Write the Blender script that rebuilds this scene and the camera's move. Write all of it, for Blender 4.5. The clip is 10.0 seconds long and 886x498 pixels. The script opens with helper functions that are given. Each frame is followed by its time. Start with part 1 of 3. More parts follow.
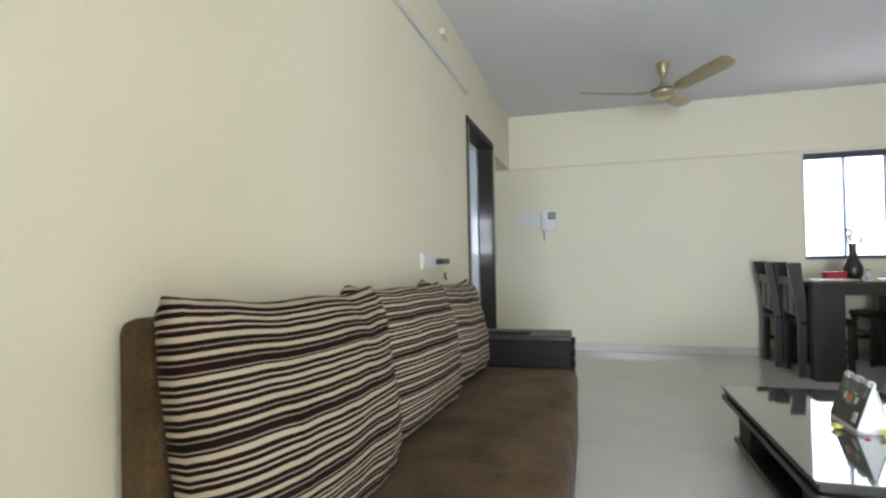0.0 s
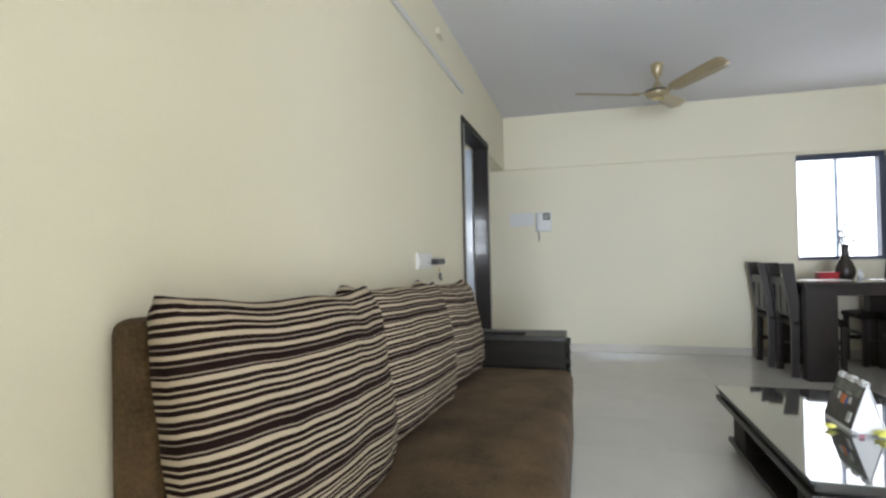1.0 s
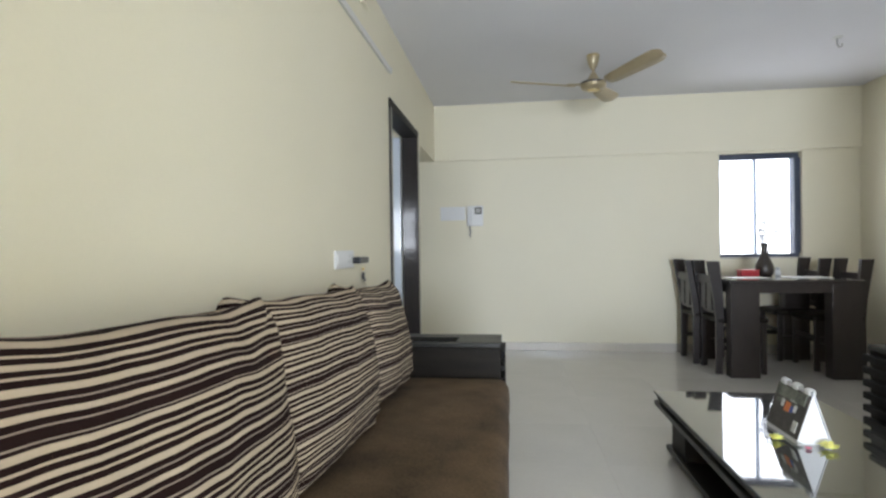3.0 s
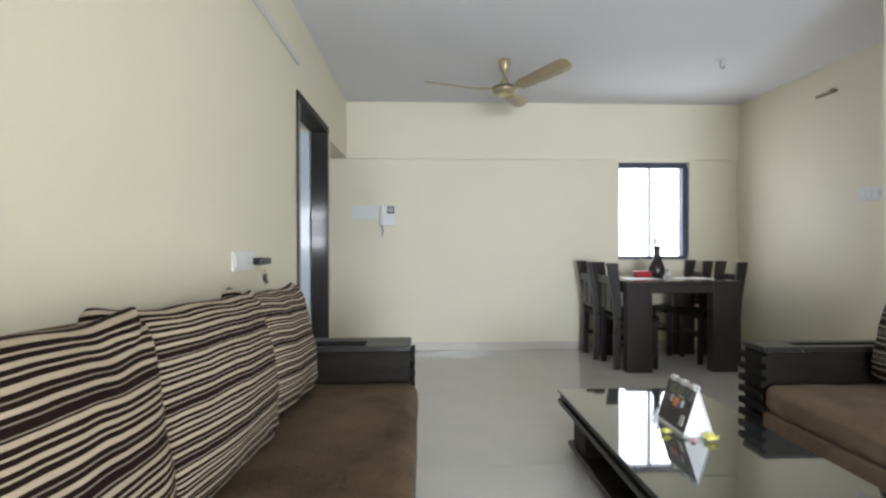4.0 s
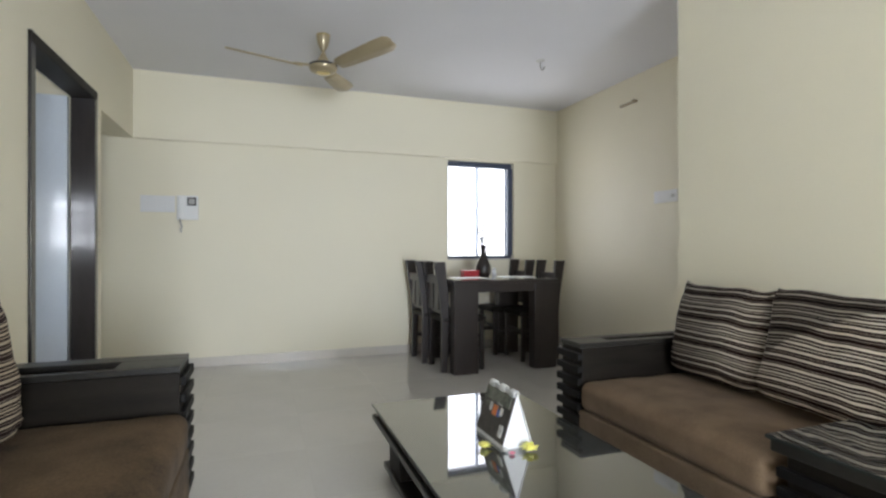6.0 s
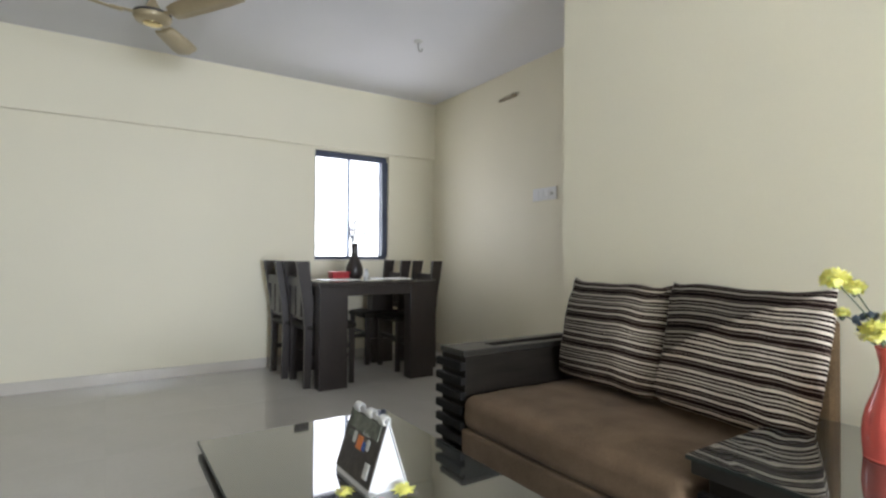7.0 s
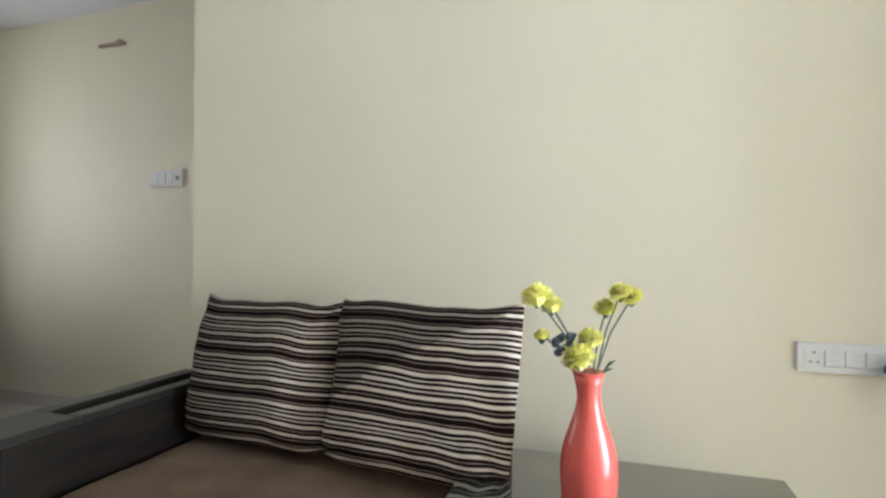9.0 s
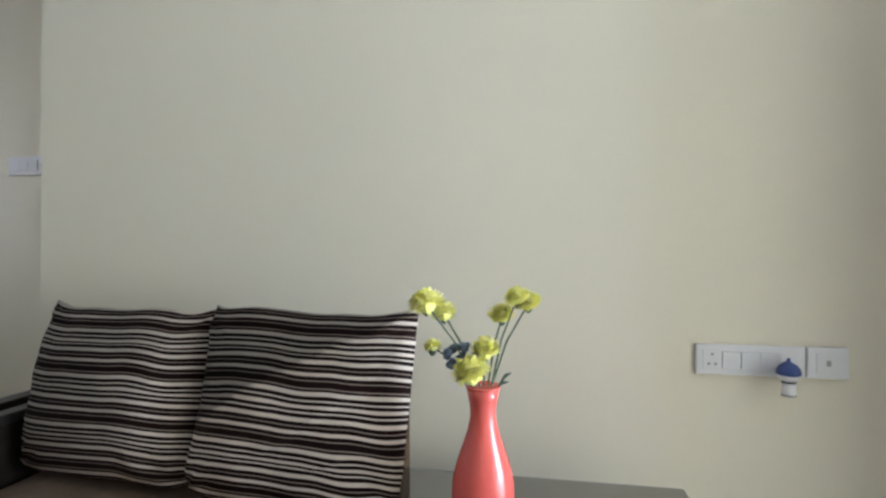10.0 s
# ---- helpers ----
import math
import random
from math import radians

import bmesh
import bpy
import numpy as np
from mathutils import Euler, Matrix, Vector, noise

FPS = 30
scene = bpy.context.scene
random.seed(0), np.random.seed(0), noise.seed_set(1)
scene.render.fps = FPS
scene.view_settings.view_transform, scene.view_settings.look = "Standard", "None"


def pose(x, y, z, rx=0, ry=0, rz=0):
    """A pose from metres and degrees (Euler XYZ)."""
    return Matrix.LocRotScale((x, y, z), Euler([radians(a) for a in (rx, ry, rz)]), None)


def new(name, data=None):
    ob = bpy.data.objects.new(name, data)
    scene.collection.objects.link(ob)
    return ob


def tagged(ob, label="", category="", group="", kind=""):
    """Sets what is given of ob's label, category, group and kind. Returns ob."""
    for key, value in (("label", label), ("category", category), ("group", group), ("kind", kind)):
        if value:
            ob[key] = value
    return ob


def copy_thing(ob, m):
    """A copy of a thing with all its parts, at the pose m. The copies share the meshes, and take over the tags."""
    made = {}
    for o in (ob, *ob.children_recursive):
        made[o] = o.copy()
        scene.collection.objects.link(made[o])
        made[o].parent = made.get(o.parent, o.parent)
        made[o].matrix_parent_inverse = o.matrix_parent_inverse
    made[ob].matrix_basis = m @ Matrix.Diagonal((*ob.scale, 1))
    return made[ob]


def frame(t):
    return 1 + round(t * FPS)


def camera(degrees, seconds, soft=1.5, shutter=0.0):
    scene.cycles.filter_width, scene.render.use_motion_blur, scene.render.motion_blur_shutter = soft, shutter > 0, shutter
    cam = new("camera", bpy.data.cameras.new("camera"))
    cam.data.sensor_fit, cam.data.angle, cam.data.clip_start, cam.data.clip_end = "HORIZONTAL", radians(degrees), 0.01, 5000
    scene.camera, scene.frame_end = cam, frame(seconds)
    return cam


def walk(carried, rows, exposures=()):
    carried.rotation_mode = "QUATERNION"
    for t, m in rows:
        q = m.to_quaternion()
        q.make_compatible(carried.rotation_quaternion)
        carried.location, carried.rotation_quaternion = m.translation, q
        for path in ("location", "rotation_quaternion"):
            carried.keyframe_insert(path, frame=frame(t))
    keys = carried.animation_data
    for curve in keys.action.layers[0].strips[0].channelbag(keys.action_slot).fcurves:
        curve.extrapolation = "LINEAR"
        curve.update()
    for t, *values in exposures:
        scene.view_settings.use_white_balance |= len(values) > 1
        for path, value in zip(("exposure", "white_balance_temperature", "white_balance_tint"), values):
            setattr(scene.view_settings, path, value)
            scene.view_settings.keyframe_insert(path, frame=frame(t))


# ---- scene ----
# camera and its way
cam = camera(80.99, 10.0, soft=2.5)
walk(cam, [
    (0, pose(0.856, -0.688, 1.078, 90.65, 1.23, 15.85)),
    (0.5, pose(0.841, -0.678, 1.076, 90.71, 1.13, 15.53)),
    (1, pose(0.847, -0.680, 1.075, 90.72, 1.18, 15.20)),
    (1.5, pose(0.833, -0.656, 1.076, 90.71, 1.20, 15.26)),
    (2, pose(0.800, -0.602, 1.075, 90.57, 1.12, 13.76)),
    (3.5, pose(0.789, -0.306, 1.112, 89.59, 0.46, 2.89)),
    (4, pose(0.808, -0.307, 1.115, 89.56, 0.12, -2.06)),
    (4.5, pose(0.799, -0.286, 1.099, 89.76, 0.21, -6.23)),
    (5, pose(0.818, -0.284, 1.099, 89.78, 0.04, -11.54)),
    (6.5, pose(1.163, 0.299, 1.025, 90.33, -0.07, -24.92)),
    (7, pose(1.251, 0.452, 0.996, 90.77, -0.33, -33.01)),
    (7.5, pose(1.298, 0.550, 0.995, 90.91, -0.65, -41.38)),
    (8, pose(1.408, 0.702, 1.006, 90.91, -0.71, -52.91)),
    (8.5, pose(1.611, 0.783, 0.999, 91.29, -0.84, -61.56)),
    (9, pose(1.686, 0.865, 1.035, 90.54, -0.13, -71.74)),
    (9.5, pose(1.795, 0.836, 1.043, 90.21, -0.04, -77.91)),
    (10, pose(1.843, 0.816, 1.043, 90.23, -0.10, -79.85)),
], exposures=[(0, -0.48, 6150, 11), (3, -0.41, 6130, 11), (4.5, -0.31, 6200, 11.5), (5, -0.41, 6240, 11.5), (6.5, -0.43, 6240, 12), (7.5, -0.42, 6220, 12), (8, -0.26, 6110, 12), (9, -0.28, 6090, 12), (9.5, -0.34, 5920, 12.5), (10, -0.58, 5780, 13.5)])

# the plan, in metres
H = 2.61            # ceiling
BACK = 5.18         # wall with the dining window
RIGHT = 4.185       # dining wall
SOFA_WALL = 3.26    # wall behind the two-seater
CORNER = 2.385       # where the sofa wall ends
NEAR = -3.6         # balcony side
LINTEL = 2.02

# daylight
world = bpy.data.worlds.new("sky")
scene.world = world
world.use_nodes = True
wn = world.node_tree
sky = wn.nodes.new("ShaderNodeTexSky")
sky.sky_type = "NISHITA"
sky.sun_disc = False
sky.sun_elevation, sky.sun_rotation = radians(50), radians(200)
wn.links.new(sky.outputs[0], wn.nodes["Background"].inputs[0])
wn.nodes["Background"].inputs[1].default_value = 0.12


def window_light(name, watts, width, height, m, colour=(1, 1, 1)):
    lamp = bpy.data.lights.new(name, "AREA")
    lamp.shape, lamp.size, lamp.size_y, lamp.energy, lamp.color = "RECTANGLE", width, height, watts, colour
    ob = new(name, lamp)
    ob.matrix_world = m
    return ob


window_light("sky_light_balcony", 450, 1.7, 1.8, pose(1.85, NEAR - 0.16, 0.98, 90, 0, 0), (0.865, 0.935, 1.0))
window_light("sky_light_window", 14, 0.76, 1.03, pose(3.274, BACK + 0.16, 1.478, 90, 0, 180), (0.98, 0.98, 1.0))
window_light("sky_light_bedroom", 45, 0.7, 0.62, pose(-0.85, 0.93, 1.35, 90, 0, 0), (0.92, 0.96, 1.0))


# ---- materials
def material(name, base, rough=0.6, metal=0.0, vary=0.12, scale=3.0, grain=60.0, bump=0.05, stretch=(1, 1, 1), coat=0.0,
             per_object=0.0, ior=1.5, sheen=0.0, spec=0.5):
    m = bpy.data.materials.new(name)
    m.use_nodes = True
    n, l = m.node_tree.nodes, m.node_tree.links
    b = n["Principled BSDF"]
    b.inputs["Roughness"].default_value, b.inputs["Metallic"].default_value = rough, metal
    b.inputs["IOR"].default_value, b.inputs["Coat Weight"].default_value = ior, coat
    b.inputs["Coat Roughness"].default_value = 0.05
    b.inputs["Sheen Weight"].default_value = sheen
    b.inputs["Specular IOR Level"].default_value = spec
    co = n.new("ShaderNodeTexCoord")
    mp = n.new("ShaderNodeMapping")
    mp.inputs["Scale"].default_value = stretch
    l.new(co.outputs["Object"], mp.inputs["Vector"])
    big, fine = n.new("ShaderNodeTexNoise"), n.new("ShaderNodeTexNoise")
    for node, s, d in ((big, scale, 3), (fine, grain, 4)):
        node.inputs["Scale"].default_value, node.inputs["Detail"].default_value = s, d
        l.new(mp.outputs[0], node.inputs["Vector"])
    both = n.new("ShaderNodeMath")
    both.operation = "MULTIPLY_ADD"
    l.new(big.outputs["Fac"], both.inputs[0])
    both.inputs[1].default_value = 0.65
    half = n.new("ShaderNodeMath")
    half.operation = "MULTIPLY"
    l.new(fine.outputs["Fac"], half.inputs[0])
    half.inputs[1].default_value = 0.35
    l.new(half.outputs[0], both.inputs[2])
    ramp = n.new("ShaderNodeMapRange")
    ramp.inputs["From Min"].default_value, ramp.inputs["From Max"].default_value = 0.3, 0.7
    ramp.inputs["To Min"].default_value, ramp.inputs["To Max"].default_value = 1 - vary, 1 + vary
    l.new(both.outputs[0], ramp.inputs["Value"])
    mul = n.new("ShaderNodeMix")
    mul.data_type, mul.blend_type = "RGBA", "MULTIPLY"
    mul.inputs["Factor"].default_value = 1
    mul.inputs["A"].default_value = (*base, 1)
    last = ramp.outputs[0]
    if per_object:
        info = n.new("ShaderNodeObjectInfo")
        each = n.new("ShaderNodeMapRange")
        each.inputs["To Min"].default_value, each.inputs["To Max"].default_value = 1 - per_object, 1 + per_object
        l.new(info.outputs["Random"], each.inputs["Value"])
        times = n.new("ShaderNodeMath")
        times.operation = "MULTIPLY"
        l.new(last, times.inputs[0])
        l.new(each.outputs[0], times.inputs[1])
        last = times.outputs[0]
    l.new(last, mul.inputs["B"])
    l.new(mul.outputs["Result"], b.inputs["Base Color"])
    if bump:
        bp = n.new("ShaderNodeBump")
        bp.inputs["Strength"].default_value, bp.inputs["Distance"].default_value = bump, 0.01
        l.new(both.outputs[0], bp.inputs["Height"])
        l.new(bp.outputs[0], b.inputs["Normal"])
    return m


def striped(name, shift, repeat, nap=(0, 0, -1), soft=0.012, flat=0.45, light=(0.46, 0.38, 0.285, 1)):
    """Woven stripes across the cushion's height, slightly wavy, with thread grain."""
    m = material(name, (1, 1, 1), rough=0.9, vary=0.1, scale=8, grain=260, bump=0.2, sheen=0.0, spec=0.08)
    n, l = m.node_tree.nodes, m.node_tree.links
    b = n["Principled BSDF"]
    mul = b.inputs["Base Color"].links[0].from_node
    co = n.new("ShaderNodeTexCoord")
    sep = n.new("ShaderNodeSeparateXYZ")
    l.new(co.outputs["UV"], sep.inputs[0])
    wob = n.new("ShaderNodeTexNoise")
    wob.inputs["Scale"].default_value = 5
    l.new(co.outputs["Object"], wob.inputs["Vector"])
    a = n.new("ShaderNodeMath")
    a.operation = "MULTIPLY_ADD"
    l.new(wob.outputs["Fac"], a.inputs[0])
    a.inputs[1].default_value = 0.022
    l.new(sep.outputs["Y"], a.inputs[2])
    s = n.new("ShaderNodeMath")
    s.operation = "MULTIPLY_ADD"
    l.new(a.outputs[0], s.inputs[0])
    s.inputs[1].default_value, s.inputs[2].default_value = repeat, shift
    fr = n.new("ShaderNodeMath")
    fr.operation = "FRACT"
    l.new(s.outputs[0], fr.inputs[0])
    ramp = n.new("ShaderNodeValToRGB")
    ramp.color_ramp.interpolation = "CONSTANT"
    dark, cream, taupe = (0.018, 0.009, 0.008, 1), light, (0.29, 0.235, 0.19, 1)
    widths = [(0.086, dark), (0.022, taupe), (0.066, dark), (0.062, cream), (0.065, dark), (0.023, taupe), (0.066, dark), (0.072, cream), (0.072, dark),
              (0.028, cream), (0.058, dark), (0.058, cream), (0.063, dark), (0.028, cream), (0.07, dark), (0.073, cream), (0.045, dark), (0.023, taupe), (0.02, dark)]
    bands = [(sum(w for w, _ in widths[:k]), c) for k, (_, c) in enumerate(widths)]
    e = ramp.color_ramp.elements
    e[0].color, e[1].position, e[1].color = bands[0][1], bands[1][0], bands[1][1]
    for p, c in bands[2:]:
        e.new(p).color = c
    l.new(fr.outputs[0], ramp.inputs[0])
    # shading of the brushed pile, put into the colour past a line a * u + b * v + c
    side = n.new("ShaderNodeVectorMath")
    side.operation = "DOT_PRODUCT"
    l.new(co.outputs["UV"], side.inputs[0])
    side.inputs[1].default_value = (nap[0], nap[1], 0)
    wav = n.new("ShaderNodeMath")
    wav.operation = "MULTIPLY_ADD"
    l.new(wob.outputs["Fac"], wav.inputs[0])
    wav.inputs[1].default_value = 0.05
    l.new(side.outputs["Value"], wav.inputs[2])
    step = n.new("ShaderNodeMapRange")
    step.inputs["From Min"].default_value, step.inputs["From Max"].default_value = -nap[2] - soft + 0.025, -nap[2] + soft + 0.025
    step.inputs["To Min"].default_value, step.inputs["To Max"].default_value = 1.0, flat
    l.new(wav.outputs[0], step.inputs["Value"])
    nap_shaded = n.new("ShaderNodeMix")
    nap_shaded.data_type, nap_shaded.blend_type = "RGBA", "MULTIPLY"
    nap_shaded.inputs["Factor"].default_value = 1
    l.new(ramp.outputs[0], nap_shaded.inputs["A"])
    l.new(step.outputs[0], nap_shaded.inputs["B"])
    l.new(nap_shaded.outputs["Result"], mul.inputs["A"])
    return m


def glass(name, tint=(1, 1, 1)):
    m = bpy.data.materials.new(name)
    m.use_nodes = True
    b = m.node_tree.nodes["Principled BSDF"]
    b.inputs["Base Color"].default_value = (*tint, 1)
    b.inputs["Transmission Weight"].default_value, b.inputs["Roughness"].default_value = 1.0, 0.0
    b.inputs["IOR"].default_value = 1.45
    return m


WALL = material("cream_wall_paint", (0.786, 0.737, 0.588), 0.55, vary=0.02, scale=1.2, grain=90, bump=0.03)
CEIL = material("ceiling_paint", (0.765, 0.762, 0.795), 0.8, vary=0.02, scale=1.5, grain=80, bump=0.03)
TILE = material("vitrified_tile", (0.595, 0.575, 0.54), 0.075, vary=0.05, scale=2.5, grain=40, bump=0.0, per_object=0.02, ior=1.5)
GROUT = material("tile_joint", (0.56, 0.53, 0.485), 0.12, vary=0.1)
SKIRT = material("skirting_tile", (0.62, 0.58, 0.52), 0.2, vary=0.06, scale=4, bump=0.0)
WENGE = material("dark_laminate", (0.016, 0.013, 0.010), 0.5, vary=0.4, scale=3, grain=40, bump=0.08, stretch=(1, 1, 8), spec=0.12)
WENGE_Y = material("dark_laminate_long", (0.020, 0.018, 0.015), 0.38, vary=0.35, scale=4, grain=40, bump=0.06, stretch=(8, 1, 8), spec=0.4, coat=0.03)
INK = material("black_slat_laminate", (0.007, 0.006, 0.0055), 0.6, vary=0.3, scale=4, grain=40, bump=0.05, spec=0.2)
DINING = material("dining_wood", (0.026, 0.019, 0.017), 0.36, vary=0.25, scale=4, grain=40, bump=0.06, stretch=(4, 4, 1), coat=0.1)
BLACKGLASS = material("black_glass", (0.045, 0.046, 0.043), 0.03, vary=0.08, scale=2, bump=0.0, ior=2.4, coat=1.0)
GLASSEDGE = material("green_glass_edge", (0.014, 0.019, 0.017), 0.4, vary=0.1, bump=0.0)
SUEDE = material("brown_suede", (0.098, 0.063, 0.033), 0.95, vary=0.6, scale=5, grain=120, bump=0.2, sheen=0.03, spec=0.12)
SUEDE_L = material("light_brown_suede", (0.158, 0.108, 0.068), 0.95, vary=0.3, scale=7, grain=150, bump=0.12, sheen=0.03, spec=0.12)
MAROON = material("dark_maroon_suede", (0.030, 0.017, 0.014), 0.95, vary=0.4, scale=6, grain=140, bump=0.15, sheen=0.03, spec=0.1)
STRIPE = striped("striped_chenille", 0.62, 4.3)
# these two carry the pile's shading in their colour, darker on one side
STRIPE_B = striped("striped_chenille_nap_shaded", 0.72, 3.7, (-1.0, 0.25, 0.48), 0.16, 0.52, (0.68, 0.60, 0.50, 1))
STRIPE_C = striped("striped_chenille_crease_shaded", 0.70, 3.7, (-0.66, 1.0, -0.35), 0.012, 0.46, (0.68, 0.60, 0.50, 1))
# blue tint of the frame and paleness of the stile imitate the window's bloom
FRAME = material("glow_tinted_window_frame", (0.055, 0.068, 0.105), 0.4, vary=0.15, bump=0.02)
BLOOM_STILE = material("bloom_paled_stile", (0.30, 0.35, 0.45), 0.35, metal=0.3, vary=0.06, bump=0.0)
DOORWOOD = material("dark_door_frame", (0.030, 0.026, 0.026), 0.16, vary=0.2, grain=40, stretch=(6, 6, 1), bump=0.03, spec=0.35, coat=0.2)
LEAF = material("pale_door_laminate", (0.50, 0.55, 0.62), 0.16, vary=0.06, bump=0.0, coat=0.4)
PLASTIC = material("white_plastic", (0.76, 0.76, 0.76), 0.35, vary=0.02, bump=0.0)
DUCT = material("cable_duct_plastic", (0.70, 0.69, 0.66), 0.4, vary=0.03, bump=0.0)
BLACK = material("black_plastic", (0.02, 0.02, 0.022), 0.35, vary=0.1, bump=0.0)
GREY = material("grey_plastic", (0.35, 0.34, 0.33), 0.4, vary=0.1, bump=0.0)
TAN = material("tan_plastic", (0.34, 0.28, 0.19), 0.5, vary=0.1, bump=0.0)
GOLD = material("champagne_enamel", (0.40, 0.33, 0.21), 0.32, metal=0.35, vary=0.06, scale=8, bump=0.0)
BRASS = material("bright_brass", (0.75, 0.62, 0.35), 0.2, metal=1.0, vary=0.05, bump=0.0)
CORAL = material("coral_glaze", (0.80, 0.135, 0.11), 0.24, vary=0.06, scale=10, grain=90, bump=0.015, coat=0.25)
YELLOW = material("yellow_petals", (0.98, 0.93, 0.30), 0.7, vary=0.18, scale=40, grain=200, bump=0.1)
YELLOW.node_tree.nodes["Principled BSDF"].inputs["Subsurface Weight"].default_value = 0.55
YELLOW.node_tree.nodes["Principled BSDF"].inputs["Subsurface Radius"].default_value = (0.02, 0.018, 0.006)
STEM = material("green_stem", (0.10, 0.14, 0.085), 0.6, vary=0.2, scale=20, bump=0.0)
FILLER = material("grey_blue_sprig", (0.10, 0.13, 0.17), 0.7, vary=0.3, scale=30, bump=0.0)
TWIG = material("pale_dry_twig", (0.30, 0.33, 0.40), 0.7, vary=0.3, scale=30, bump=0.0)
CARD = material("white_card", (0.80, 0.80, 0.82), 0.6, vary=0.02, bump=0.0)
PAGE = material("dark_calendar_page", (0.07, 0.06, 0.055), 0.35, vary=0.5, scale=25, grain=80, bump=0.0)
OLIVE = material("olive_grey_print", (0.16, 0.17, 0.14), 0.4, vary=0.6, scale=30, grain=90, bump=0.0)
ORANGE = material("orange_print", (0.75, 0.22, 0.06), 0.4, vary=0.2, bump=0.0)
BLUE = material("blue_print", (0.05, 0.12, 0.42), 0.4, vary=0.2, bump=0.0)
PALE = material("pale_print", (0.6, 0.6, 0.58), 0.4, vary=0.15, bump=0.0)
NAVY = material("navy_plastic", (0.03, 0.06, 0.22), 0.3, vary=0.05, bump=0.0)
RED = material("red_lacquer", (0.42, 0.03, 0.04), 0.3, vary=0.1, bump=0.0)
PINK = material("pink_petal", (0.75, 0.2, 0.3), 0.6, vary=0.1, bump=0.0)
CLEAR = glass("window_glass")
STEEL = material("brushed_steel", (0.6, 0.6, 0.6), 0.3, metal=1.0, vary=0.05, bump=0.0)


# ---- mesh helpers
def box(bm, x0, x1, y0, y1, z0, z1, bevel=0.0, seg=2):
    """A box between two corners, with softened edges."""
    made = bmesh.ops.create_cube(bm, size=1, matrix=Matrix.LocRotScale(
        ((x0 + x1) / 2, (y0 + y1) / 2, (z0 + z1) / 2), None, (x1 - x0, y1 - y0, z1 - z0)))
    if bevel:
        edges = list({e for v in made["verts"] for e in v.link_edges})
        bmesh.ops.bevel(bm, geom=edges, offset=bevel, segments=seg, profile=0.5, affect="EDGES")
    return bm


def boxes(*rows):
    bm = bmesh.new()
    for r in rows:
        box(bm, *r)
    return bm


def lathe(profile, seg=32):
    """A turned shape from (radius, height) pairs."""
    bm = bmesh.new()
    rings = []
    for r, z in profile:
        rings.append([bm.verts.new((r * math.cos(2 * math.pi * k / seg), r * math.sin(2 * math.pi * k / seg), z)) for k in range(seg)])
    for a, b in zip(rings, rings[1:]):
        for k in range(seg):
            bm.faces.new((a[k], a[(k + 1) % seg], b[(k + 1) % seg], b[k]))
    bm.faces.new(rings[0][::-1])
    bm.faces.new(rings[-1])
    return bm


def tube(points, radius, seg=6):
    """A round rod through points."""
    bm = bmesh.new()
    rings = []
    pts = [Vector(p) for p in points]
    for i, p in enumerate(pts):
        d = (pts[min(i + 1, len(pts) - 1)] - pts[max(i - 1, 0)]).normalized()
        side = d.cross(Vector((0.3, 0.9, 0.2))).normalized()
        up = d.cross(side)
        rings.append([bm.verts.new(p + radius * (math.cos(2 * math.pi * k / seg) * side + math.sin(2 * math.pi * k / seg) * up)) for k in range(seg)])
    for a, b in zip(rings, rings[1:]):
        for k in range(seg):
            bm.faces.new((a[k], a[(k + 1) % seg], b[(k + 1) % seg], b[k]))
    bm.faces.new(rings[0][::-1])
    bm.faces.new(rings[-1])
    return bm


def mesh(name, bm, mat, smooth=False):
    me = bpy.data.meshes.new(name)
    bmesh.ops.recalc_face_normals(bm, faces=bm.faces)
    bm.to_mesh(me)
    bm.free()
    me.materials.append(mat)
    if smooth:
        me.shade_smooth()
    return me


def part(name, bm, mat, parent, label="", smooth=False):
    ob = new(name, mesh(name, bm, mat, smooth))
    ob.parent = parent
    if label:
        tagged(ob, label)
    return ob


def thing(name, m, label, category, group="", kind=""):
    ob = new(name)
    ob.empty_display_size = 0.05
    ob.matrix_world = m
    return tagged(ob, label, category, group, kind)


def structure(name, bm, mat, label, category):
    return tagged(new(name, mesh(name, bm, mat)), label, category, "", "structure")


# ---- the large structure
T = 0.2
structure("wall_left", boxes(
    (-T, 0, NEAR, 3.01, 0, H), (-T, 0, 3.01, 4.07, 2.10, H), (-T, 0, 4.07, 4.20, 0, H), (-T, 0, 4.20, BACK, LINTEL, H)),
    WALL, "cream painted wall with a doorway and a passage", "wall")
structure("wall_back", boxes(
    (-1.8, 2.888, BACK, BACK + T, 0, H), (2.888, 3.66, BACK, BACK + T, 0, 0.945), (2.888, 3.66, BACK, BACK + T, 2.0, H),
    (3.66, RIGHT + T, BACK, BACK + T, 0, H)), WALL, "cream painted wall with a small window", "wall")
structure("beam_back", boxes((0.0, RIGHT, BACK - 0.035, BACK, LINTEL, H)), WALL, "cream painted beam along the wall top", "beam")
structure("wall_right", boxes((RIGHT, RIGHT + T, CORNER - T, BACK, 0, H)), WALL, "cream painted dining wall", "wall")
structure("wall_sofa", boxes((SOFA_WALL, SOFA_WALL + T, -0.12, CORNER, 0, H)),
          WALL, "cream painted projecting wall behind the two-seat sofa", "wall")
structure("wall_return", boxes((SOFA_WALL + T, RIGHT, CORNER - T, CORNER, 0, H)), WALL, "cream painted return of the projecting wall", "wall")
# unseen block, added to keep balcony light off the near left wall
structure("wall_left_light_block", boxes((0, 0.97, NEAR, -1.12, 0, H)), WALL, "cream painted unseen block shading the near left wall", "wall")
